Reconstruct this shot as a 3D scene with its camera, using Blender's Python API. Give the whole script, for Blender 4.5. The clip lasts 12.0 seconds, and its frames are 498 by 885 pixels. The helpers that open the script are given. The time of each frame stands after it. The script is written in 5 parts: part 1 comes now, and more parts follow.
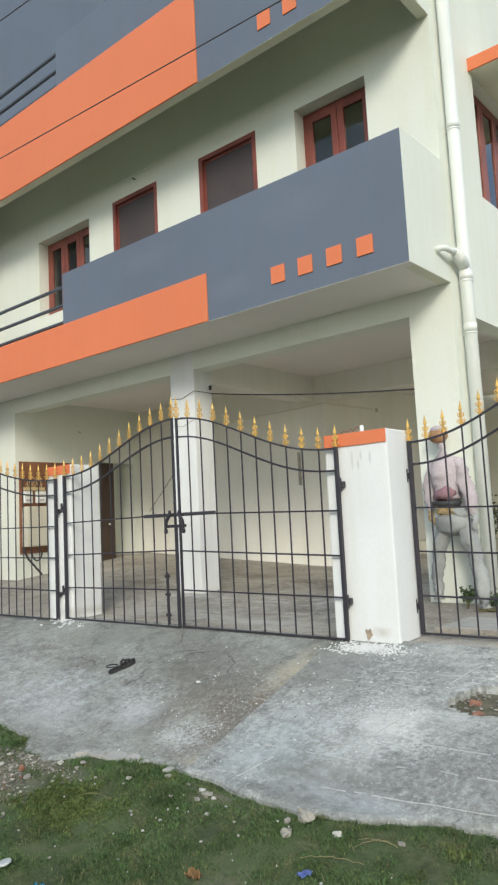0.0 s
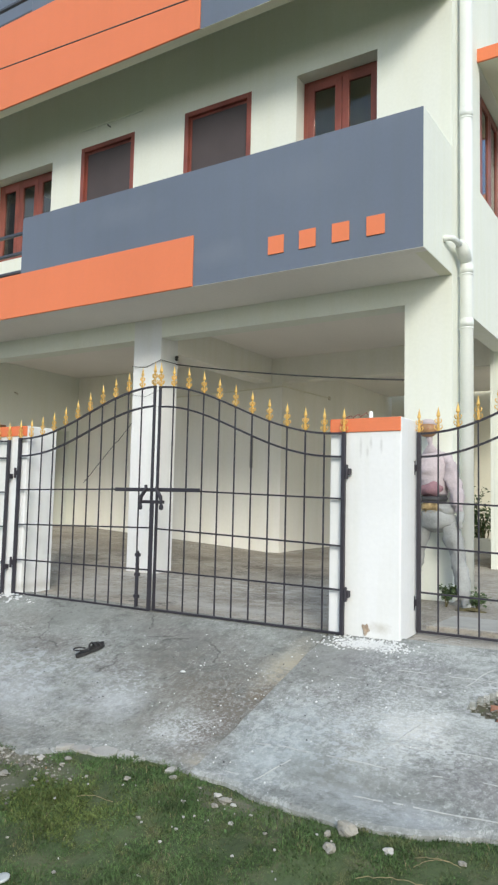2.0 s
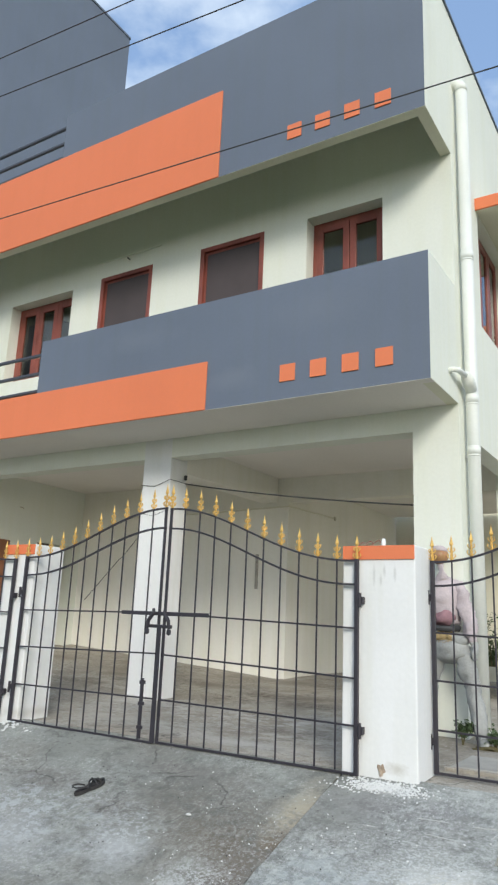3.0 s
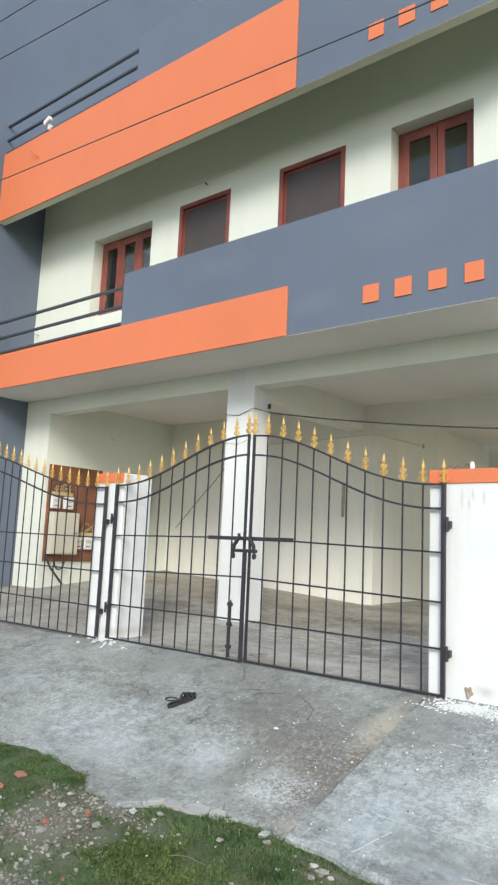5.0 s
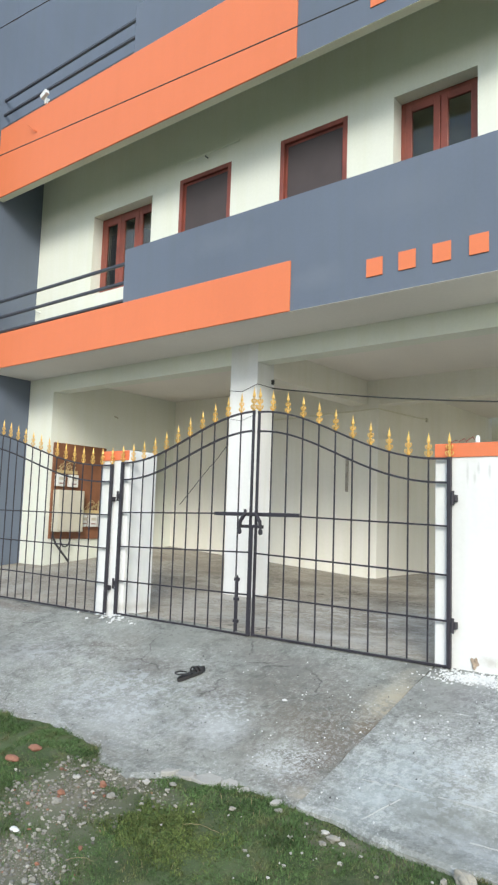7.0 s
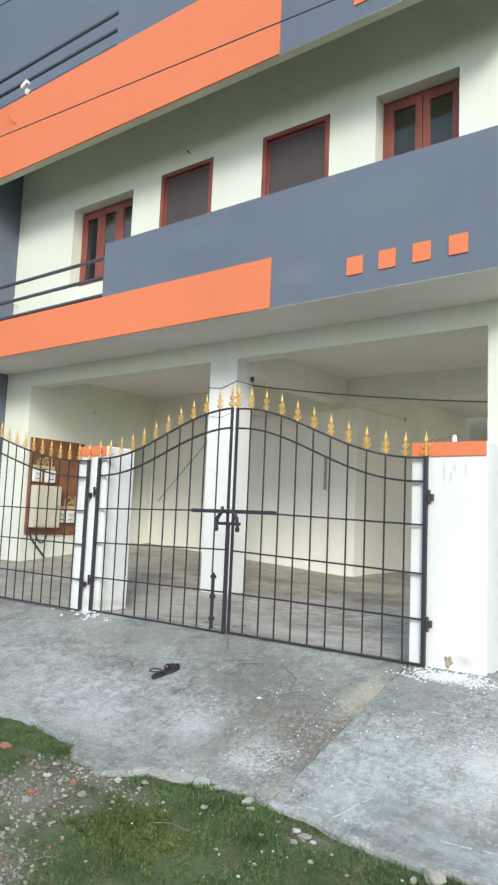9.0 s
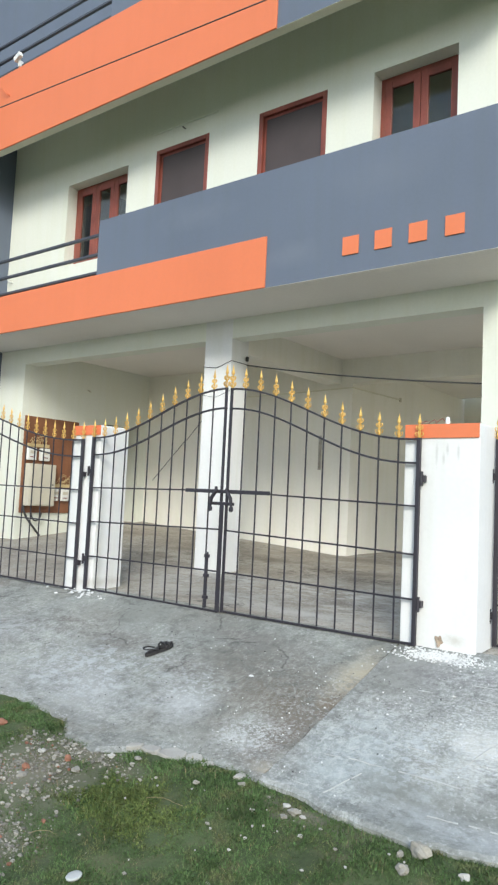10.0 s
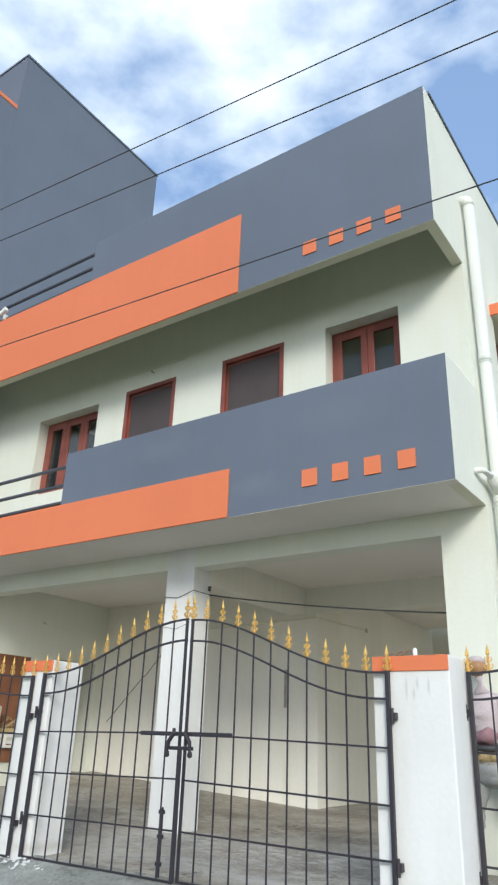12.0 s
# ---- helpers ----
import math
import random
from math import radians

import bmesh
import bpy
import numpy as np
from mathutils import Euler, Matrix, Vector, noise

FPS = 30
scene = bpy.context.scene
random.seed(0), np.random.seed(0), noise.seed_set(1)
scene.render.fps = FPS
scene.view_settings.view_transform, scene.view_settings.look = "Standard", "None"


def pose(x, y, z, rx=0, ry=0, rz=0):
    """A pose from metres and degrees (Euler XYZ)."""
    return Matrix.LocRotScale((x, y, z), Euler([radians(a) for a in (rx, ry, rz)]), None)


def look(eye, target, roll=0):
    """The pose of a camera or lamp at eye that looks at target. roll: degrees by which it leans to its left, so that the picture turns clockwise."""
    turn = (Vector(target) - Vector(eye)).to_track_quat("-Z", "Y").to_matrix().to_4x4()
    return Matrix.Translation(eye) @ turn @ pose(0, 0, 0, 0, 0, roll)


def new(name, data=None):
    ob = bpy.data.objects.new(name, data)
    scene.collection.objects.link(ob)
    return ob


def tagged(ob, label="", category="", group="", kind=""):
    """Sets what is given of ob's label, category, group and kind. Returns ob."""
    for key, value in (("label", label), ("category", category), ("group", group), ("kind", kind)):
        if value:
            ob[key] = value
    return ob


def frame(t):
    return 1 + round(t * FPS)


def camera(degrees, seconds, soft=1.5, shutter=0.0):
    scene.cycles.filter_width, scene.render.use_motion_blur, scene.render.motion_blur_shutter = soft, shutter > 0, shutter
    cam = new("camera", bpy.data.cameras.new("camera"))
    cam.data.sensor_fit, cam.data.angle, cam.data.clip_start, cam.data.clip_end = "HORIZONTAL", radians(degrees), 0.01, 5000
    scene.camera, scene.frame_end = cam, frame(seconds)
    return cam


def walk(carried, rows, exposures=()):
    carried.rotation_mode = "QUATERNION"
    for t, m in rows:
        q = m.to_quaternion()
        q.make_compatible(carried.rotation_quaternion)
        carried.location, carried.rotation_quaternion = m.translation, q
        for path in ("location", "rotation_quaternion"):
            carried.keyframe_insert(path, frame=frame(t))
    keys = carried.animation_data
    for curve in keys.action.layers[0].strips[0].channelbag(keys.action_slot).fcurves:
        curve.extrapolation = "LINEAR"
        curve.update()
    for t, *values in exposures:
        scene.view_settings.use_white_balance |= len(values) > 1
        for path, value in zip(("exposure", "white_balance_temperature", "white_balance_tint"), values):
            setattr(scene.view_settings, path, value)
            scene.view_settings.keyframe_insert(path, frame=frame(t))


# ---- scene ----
cam = camera(38.6, 12.0, soft=2.3)
PATH = [
    (0, (3.244, -4.999, 1.045), (1.968, -3.474, 1.264), -2.9),
    (0.5, (3.083, -5.099, 1.009), (1.806, -3.576, 1.234), -1.1),
    (1, (2.941, -5.154, 1.041), (1.68, -3.63, 1.337), -0.3),
    (1.5, (2.634, -5.083, 1.081), (1.436, -3.495, 1.291), 0.7),
    (2, (2.356, -5.151, 1.055), (1.294, -3.465, 1.22), 1.3),
    (2.5, (2.316, -5.229, 1.072), (1.329, -3.506, 1.309), 2.5),
    (3, (2.293, -5.255, 1.132), (1.25, -3.618, 1.612), 2.4),
    (3.5, (2.314, -5.212, 1.146), (1.147, -3.618, 1.461), 2.7),
    (3.7, (2.377, -5.165, 1.119), (1.146, -3.617, 1.416), 2.6),
    (5.5, (2.266, -5.148, 1.083), (1.004, -3.621, 1.359), 2.4),
    (6, (2.279, -5.161, 1.091), (1.015, -3.627, 1.313), 1.6),
    (6.5, (2.264, -5.178, 1.087), (0.984, -3.652, 1.273), 1.9),
    (7, (2.269, -5.181, 1.088), (1.004, -3.646, 1.305), 1.9),
    (7.2, (2.27, -5.176, 1.087), (1.015, -3.631, 1.28), 1.9),
    (8.8, (2.275, -5.132, 1.081), (1.037, -3.573, 1.267), 2.4),
    (9, (2.273, -5.147, 1.087), (1.051, -3.578, 1.299), 2.4),
    (9.5, (2.285, -5.127, 1.08), (1.071, -3.549, 1.264), 2.5),
    (10, (2.288, -5.148, 1.102), (1.075, -3.565, 1.255), 2.7),
    (10.5, (2.283, -5.143, 1.092), (1.028, -3.592, 1.238), 2.6),
    (11, (2.266, -5.139, 1.08), (1.033, -3.57, 1.205), 2.4),
    (11.5, (2.32, -5.056, 1.048), (1.125, -3.512, 1.483), 1.7),
    (12, (2.299, -5.131, 1.101), (1.234, -3.627, 1.876), 2.1),
]
EXPOSURES = [(0.0, 0.78, 6900, 5), (1.0, 0.78, 6750, 5), (2.0, 0.88, 6700, 6), (2.5, 0.71, 6680, 6), (3.5, 0.84, 6660, 6), (5.5, 1.07, 6660, 6), (7.0, 1.09, 6660, 5), (9.0, 1.08, 6600, 5), (11.0, 1.05, 6600, 6), (11.5, 1.01, 6560, 7), (12.0, 0.83, 6520, 6)]
walk(cam, [(t, look(eye, target, roll)) for t, eye, target, roll in PATH], EXPOSURES)

# world: bright, partly clouded sky with a hazy sun
world = bpy.data.worlds.new("sky")
scene.world = world
world.use_nodes = True
wn, wl = world.node_tree.nodes, world.node_tree.links
wn.clear()
SUN_EL, SUN_AZ = 27.5, 142.0          # degrees; azimuth clockwise from north (+y)
w_out = wn.new("ShaderNodeOutputWorld")
w_bg = wn.new("ShaderNodeBackground")
w_sky = wn.new("ShaderNodeTexSky")
w_sky.sky_type, w_sky.sun_disc = "NISHITA", False
w_sky.sun_elevation, w_sky.sun_rotation = radians(SUN_EL), radians(SUN_AZ)
w_sky.air_density, w_sky.dust_density = 1.0, 1.5
w_co = wn.new("ShaderNodeTexCoord")
w_map = wn.new("ShaderNodeMapping")
w_map.inputs["Scale"].default_value = (1.0, 1.0, 1.9)
w_map.inputs["Location"].default_value = (1.7, 0.4, 0.9)
w_no = wn.new("ShaderNodeTexNoise")
w_no.inputs["Scale"].default_value, w_no.inputs["Detail"].default_value = 3.4, 7.0
w_no.inputs["Roughness"].default_value = 0.52
w_ra = wn.new("ShaderNodeValToRGB")
w_ra.color_ramp.elements[0].position, w_ra.color_ramp.elements[1].position = 0.44, 0.66
w_ra.color_ramp.elements[0].color = (0.05, 0.05, 0.05, 1)
w_mix = wn.new("ShaderNodeMix")
w_mix.data_type = "RGBA"
w_mix.inputs["B"].default_value = (5.1, 5.6, 6.2, 1)
wl.new(w_co.outputs["Generated"], w_map.inputs["Vector"])
wl.new(w_map.outputs["Vector"], w_no.inputs["Vector"])
wl.new(w_no.outputs["Fac"], w_ra.inputs["Fac"])
wl.new(w_ra.outputs["Color"], w_mix.inputs["Factor"])
w_haze = wn.new("ShaderNodeMix")
w_haze.data_type = "RGBA"
w_haze.inputs["Factor"].default_value = 0.55
w_haze.inputs["B"].default_value = (1.25, 2.15, 4.1, 1)
wl.new(w_sky.outputs["Color"], w_haze.inputs["A"])
wl.new(w_haze.outputs["Result"], w_mix.inputs["A"])
wl.new(w_mix.outputs["Result"], w_bg.inputs["Color"])
w_bg.inputs["Strength"].default_value = 0.13
wl.new(w_bg.outputs["Background"], w_out.inputs["Surface"])

sun_data = bpy.data.lights.new("sun", "SUN")
sun_data.energy, sun_data.angle, sun_data.color = 1.34, radians(17), (1.0, 0.965, 0.91)
sun = new("sun", sun_data)
s_az, s_el = radians(SUN_AZ), radians(SUN_EL)
sun_dir = Vector((math.sin(s_az) * math.cos(s_el), math.cos(s_az) * math.cos(s_el), math.sin(s_el)))
sun.matrix_world = look(sun_dir * 30, (0, 0, 0))


# ---- materials ----
def surface(name, col, rough=0.7, var=0.08, big=0.9, fine=35.0, bump=0.12, metal=0.0, streak=0.0, second=None, amount=0.5, spec=0.5, island=0.0):
    """A painted, plastered or raw surface: two scales of colour change, fine relief, optional streaks and blotches of a second colour."""
    m = bpy.data.materials.new(name)
    m.use_nodes = True
    n, l = m.node_tree.nodes, m.node_tree.links
    b = n["Principled BSDF"]
    b.inputs["Metallic"].default_value = metal
    b.inputs["Specular IOR Level"].default_value = spec
    geo = n.new("ShaderNodeNewGeometry")
    n1, n2 = n.new("ShaderNodeTexNoise"), n.new("ShaderNodeTexNoise")
    n1.inputs["Scale"].default_value, n1.inputs["Detail"].default_value = big, 6.0
    n2.inputs["Scale"].default_value, n2.inputs["Detail"].default_value = fine, 4.0
    for k in (n1, n2):
        l.new(geo.outputs["Position"], k.inputs["Vector"])
    add = n.new("ShaderNodeMath")
    add.operation = "MULTIPLY_ADD"
    add.inputs[1].default_value = 0.45
    l.new(n2.outputs["Fac"], add.inputs[0])
    l.new(n1.outputs["Fac"], add.inputs[2])
    ramp = n.new("ShaderNodeValToRGB")
    ramp.color_ramp.elements[0].position, ramp.color_ramp.elements[1].position = 0.42, 1.0
    lo = [c * (1 - var * 1.4) for c in col]
    hi = [min(1, c * (1 + var)) for c in col]
    ramp.color_ramp.elements[0].color, ramp.color_ramp.elements[1].color = (*lo, 1), (*hi, 1)
    l.new(add.outputs[0], ramp.inputs["Fac"])
    out = ramp.outputs["Color"]
    if second:
        n3 = n.new("ShaderNodeTexNoise")
        n3.inputs["Scale"].default_value, n3.inputs["Detail"].default_value, n3.inputs["Roughness"].default_value = big * 2.3, 9.0, 0.68
        l.new(geo.outputs["Position"], n3.inputs["Vector"])
        r3 = n.new("ShaderNodeValToRGB")
        r3.color_ramp.elements[0].position, r3.color_ramp.elements[1].position = 0.62 - 0.25 * amount, 0.75 - 0.2 * amount
        l.new(n3.outputs["Fac"], r3.inputs["Fac"])
        mx = n.new("ShaderNodeMix")
        mx.data_type = "RGBA"
        l.new(r3.outputs["Color"], mx.inputs["Factor"])
        l.new(out, mx.inputs["A"])
        mx.inputs["B"].default_value = (*second, 1)
        out = mx.outputs["Result"]
    if streak:
        mp = n.new("ShaderNodeMapping")
        mp.inputs["Scale"].default_value = (7.0, 7.0, 0.45)
        n4 = n.new("ShaderNodeTexNoise")
        n4.inputs["Scale"].default_value, n4.inputs["Detail"].default_value = 1.0, 6.0
        l.new(geo.outputs["Position"], mp.inputs["Vector"])
        l.new(mp.outputs["Vector"], n4.inputs["Vector"])
        r4 = n.new("ShaderNodeValToRGB")
        r4.color_ramp.elements[0].position, r4.color_ramp.elements[1].position = 0.33, 0.56
        g = 1 - streak
        r4.color_ramp.elements[0].color, r4.color_ramp.elements[1].color = (g, g, g * 0.97, 1), (1, 1, 1, 1)
        l.new(n4.outputs["Fac"], r4.inputs["Fac"])
        mu = n.new("ShaderNodeMix")
        mu.data_type, mu.blend_type = "RGBA", "MULTIPLY"
        mu.inputs["Factor"].default_value = 1.0
        l.new(out, mu.inputs["A"])
        l.new(r4.outputs["Color"], mu.inputs["B"])
        out = mu.outputs["Result"]
    if island:
        hs = n.new("ShaderNodeHueSaturation")
        mr = n.new("ShaderNodeMapRange")
        mr.inputs["To Min"].default_value, mr.inputs["To Max"].default_value = 1 - island, 1 + island
        l.new(geo.outputs["Random Per Island"], mr.inputs["Value"])
        l.new(mr.outputs["Result"], hs.inputs["Value"])
        l.new(out, hs.inputs["Color"])
        out = hs.outputs["Color"]
    l.new(out, b.inputs["Base Color"])
    rr = n.new("ShaderNodeMapRange")
    rr.inputs["To Min"].default_value, rr.inputs["To Max"].default_value = max(0.05, rough - 0.1), min(1, rough + 0.1)
    l.new(n2.outputs["Fac"], rr.inputs["Value"])
    l.new(rr.outputs["Result"], b.inputs["Roughness"])
    if bump:
        bp = n.new("ShaderNodeBump")
        bp.inputs["Strength"].default_value, bp.inputs["Distance"].default_value = bump, 0.01
        l.new(add.outputs[0], bp.inputs["Height"])
        l.new(bp.outputs["Normal"], b.inputs["Normal"])
    return m


CREAM = surface("cream_paint", (0.76, 0.775, 0.695), 0.8, 0.05, 0.6, 30, 0.10, streak=0.018)
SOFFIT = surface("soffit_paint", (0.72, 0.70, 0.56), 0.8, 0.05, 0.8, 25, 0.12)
CEILING = surface("ceiling_paint", (0.82, 0.775, 0.725), 0.8, 0.05, 0.8, 25, 0.12)
WARM = surface("warm_cream_paint", (0.83, 0.805, 0.73), 0.8, 0.05, 0.7, 28, 0.10, streak=0.03)
BEIGE = surface("beige_paint", (0.74, 0.71, 0.58), 0.75, 0.06, 0.6, 25, 0.10)
WHITE = surface("white_lime_paint", (0.765, 0.765, 0.755), 0.75, 0.05, 1.4, 28, 0.2, streak=0.05)
SLATE = surface("slate_grey_paint", (0.130, 0.155, 0.204), 0.6, 0.07, 0.7, 30, 0.10, streak=0.015)
ORANGE = surface("orange_paint", (0.735, 0.198, 0.082), 0.6, 0.04, 0.8, 30, 0.10, streak=0.015)
IRON = surface("black_iron_paint", (0.03, 0.026, 0.034), 0.5, 0.2, 6, 80, 0.1)
GOLD = surface("gold_paint", (0.78, 0.50, 0.15), 0.42, 0.25, 9, 90, 0.2, metal=0.45)
RAIL = surface("dark_grey_rail_paint", (0.05, 0.055, 0.07), 0.45, 0.1, 4, 60, 0.05)
REDWOOD = surface("red_brown_wood", (0.25, 0.066, 0.046), 0.45, 0.25, 3, 60, 0.12, streak=0.15)
MESHDOOR = surface("dark_insect_mesh", (0.075, 0.06, 0.062), 0.75, 0.12, 2, 160, 0.25)
DARKWOOD = surface("dark_brown_wood", (0.06, 0.035, 0.022), 0.5, 0.2, 3, 50, 0.1)
PLY = surface("brown_board", (0.24, 0.10, 0.05), 0.6, 0.2, 3, 40, 0.1, streak=0.15)
BOXGREY = surface("cabinet_grey_paint", (0.58, 0.54, 0.44), 0.5, 0.06, 3, 40, 0.05)
BOXWHITE = surface("meter_white_plastic", (0.75, 0.75, 0.72), 0.4, 0.05, 5, 60, 0.03)
PVC = surface("pvc_pipe", (0.76, 0.78, 0.74), 0.4, 0.05, 2.0, 40, 0.03, streak=0.06)
CABLE = surface("black_cable", (0.05, 0.05, 0.05), 0.6, 0.1, 5, 60, 0)
TAN = surface("tan_wire", (0.55, 0.42, 0.22), 0.6, 0.2, 8, 60, 0)
STONE = surface("pale_rubble", (0.255, 0.24, 0.205), 0.85, 0.3, 6, 60, 0.5, island=0.5)
BRICKC = surface("brick_rubble", (0.27, 0.125, 0.08), 0.9, 0.3, 8, 60, 0.5, island=0.2)
RUBBER = surface("black_rubber", (0.03, 0.028, 0.028), 0.6, 0.25, 10, 80, 0.2)
FOOTBED = surface("worn_footbed", (0.075, 0.072, 0.07), 0.7, 0.25, 14, 80, 0.2)
SOIL = surface("soil_and_grass_ground", (0.062, 0.085, 0.034), 0.95, 0.4, 2.4, 45, 0.7, second=(0.105, 0.105, 0.055), amount=0.4)


def glass(name, tint):
    m = bpy.data.materials.new(name)
    m.use_nodes = True
    b = m.node_tree.nodes["Principled BSDF"]
    b.inputs["Base Color"].default_value = (*tint, 1)
    b.inputs["Transmission Weight"].default_value = 1.0
    b.inputs["Roughness"].default_value = 0.03
    b.inputs["IOR"].default_value = 1.45
    return m


PANE = glass("window_glass", (0.55, 0.62, 0.60))


def concrete(name, tone, lime, brown, lime_k, grain_k, stains=(), flecks=()):
    """Trowelled cement with washed-out lime blotches, brown stains, grit and scored lines."""
    m = surface(name, tone, 0.85, 0.20, 1.1, 45, 0.6)
    n, l = m.node_tree.nodes, m.node_tree.links
    b = n["Principled BSDF"]
    base = b.inputs["Base Color"].links[0].from_socket
    geo = n.new("ShaderNodeNewGeometry")

    def blotch(scale, lo, hi, rough, offset, stretch=(1, 1, 1)):
        mp, no, ra = n.new("ShaderNodeMapping"), n.new("ShaderNodeTexNoise"), n.new("ShaderNodeValToRGB")
        mp.inputs["Location"].default_value, mp.inputs["Scale"].default_value = (offset, offset * 0.7, 0), stretch
        no.inputs["Scale"].default_value, no.inputs["Detail"].default_value, no.inputs["Roughness"].default_value = scale, 10.0, rough
        ra.color_ramp.elements[0].position, ra.color_ramp.elements[1].position = lo, hi
        l.new(geo.outputs["Position"], mp.inputs["Vector"])
        l.new(mp.outputs["Vector"], no.inputs["Vector"])
        l.new(no.outputs["Fac"], ra.inputs["Fac"])
        return ra.outputs["Color"]

    def over(a, fac, col, k):
        mu, mx = n.new("ShaderNodeMath"), n.new("ShaderNodeMix")
        mu.operation = "MULTIPLY"
        mu.inputs[1].default_value = k
        l.new(fac, mu.inputs[0])
        mx.data_type = "RGBA"
        l.new(mu.outputs[0], mx.inputs["Factor"])
        l.new(a, mx.inputs["A"])
        mx.inputs["B"].default_value = (*col, 1)
        return mx.outputs["Result"]

    def times(a, c):
        mu = n.new("ShaderNodeMath")
        mu.operation = "MULTIPLY"
        l.new(a, mu.inputs[0])
        l.new(c, mu.inputs[1])
        return mu.outputs[0]

    out = over(base, blotch(1.1, 0.46, 0.66, 0.55, 3.0), brown, 0.75)
    area = blotch(0.75, 0.42, 0.60, 0.5, 11.0)
    out = over(out, times(area, blotch(5.0, 0.40, 0.62, 0.7, 5.0, (1, 1.7, 1))), lime, lime_k)
    out = over(out, times(blotch(1.6, 0.45, 0.6, 0.5, 21.0), blotch(38.0, 0.53, 0.60, 0.75, 7.0)), (0.56, 0.56, 0.54), 0.6)
    out = over(out, times(blotch(1.3, 0.42, 0.58, 0.5, 31.0), blotch(26.0, 0.56, 0.62, 0.7, 17.0)), (0.10, 0.095, 0.085), 0.7)
    marks = [(c, rad, col, k, 0.0) for c, rad, col, k in stains] + [(c, rad, col, k, size) for c, rad, col, k, size in flecks]
    for (cx, cy), (rx, ry), col, k, size in marks:
        mp, ln, no, ad, ra = n.new("ShaderNodeMapping"), n.new("ShaderNodeVectorMath"), n.new("ShaderNodeTexNoise"), n.new("ShaderNodeMath"), n.new("ShaderNodeValToRGB")
        mp.inputs["Location"].default_value, mp.inputs["Scale"].default_value = (-cx / rx, -cy / ry, 0), (1 / rx, 1 / ry, 0.0)
        ln.operation = "LENGTH"
        no.inputs["Scale"].default_value, no.inputs["Detail"].default_value, no.inputs["Roughness"].default_value = 2.6, 9.0, 0.65
        ad.operation = "MULTIPLY_ADD"
        ad.inputs[1].default_value = 1.5
        ra.color_ramp.elements[0].position, ra.color_ramp.elements[1].position = 0.55, 1.0
        ra.color_ramp.elements[0].color, ra.color_ramp.elements[1].color = (1, 1, 1, 1), (0, 0, 0, 1)
        sc = n.new("ShaderNodeMath")
        sc.operation = "MULTIPLY"
        sc.inputs[1].default_value = 0.58
        l.new(geo.outputs["Position"], mp.inputs["Vector"])
        l.new(mp.outputs["Vector"], ln.inputs[0])
        l.new(geo.outputs["Position"], no.inputs["Vector"])
        l.new(no.outputs["Fac"], ad.inputs[0])
        l.new(ln.outputs["Value"], ad.inputs[2])
        l.new(ad.outputs[0], sc.inputs[0])
        l.new(sc.outputs[0], ra.inputs["Fac"])
        mask = ra.outputs["Color"]
        if size:
            mask = times(mask, blotch(size, 0.505, 0.545, 0.72, cx * 3.0 + 1.3, (1.0, 1.35, 1.0)))
        out = over(out, mask, col, k)
    out = over(out, times(blotch(1.9, 0.40, 0.55, 0.5, 61.0), blotch(6.5, 0.47, 0.60, 0.80, 41.0, (1.0, 1.5, 1.0))), [c * 0.50 for c in tone], 0.7)
    out = over(out, times(blotch(1.5, 0.42, 0.58, 0.5, 71.0), blotch(14.0, 0.49, 0.60, 0.84, 51.0, (1.6, 1.0, 1.0))), [c * 1.12 for c in lime], grain_k)
    vo, wob, mxv = n.new("ShaderNodeTexVoronoi"), n.new("ShaderNodeTexNoise"), n.new("ShaderNodeMix")
    vo.feature = "DISTANCE_TO_EDGE"
    vo.inputs["Scale"].default_value = 1.15
    wob.inputs["Scale"].default_value, wob.inputs["Detail"].default_value = 3.0, 8.0
    mxv.data_type = "VECTOR"
    mxv.inputs["Factor"].default_value = 0.22
    l.new(geo.outputs["Position"], wob.inputs["Vector"])
    l.new(geo.outputs["Position"], mxv.inputs["A"])
    l.new(wob.outputs["Color"], mxv.inputs["B"])
    l.new(mxv.outputs["Result"], vo.inputs["Vector"])
    cr = n.new("ShaderNodeValToRGB")
    cr.color_ramp.elements[0].position, cr.color_ramp.elements[1].position = 0.002, 0.008
    cr.color_ramp.elements[0].color, cr.color_ramp.elements[1].color = (1, 1, 1, 1), (0, 0, 0, 1)
    l.new(vo.outputs["Distance"], cr.inputs["Fac"])
    out = over(out, times(cr.outputs["Color"], blotch(1.4, 0.50, 0.60, 0.6, 81.0)), (0.07, 0.065, 0.06), 0.8)
    out = over(out, times(area, blotch(34.0, 0.52, 0.58, 0.8, 27.0)), (0.52, 0.52, 0.51), 0.45)
    l.new(out, b.inputs["Base Color"])
    return m


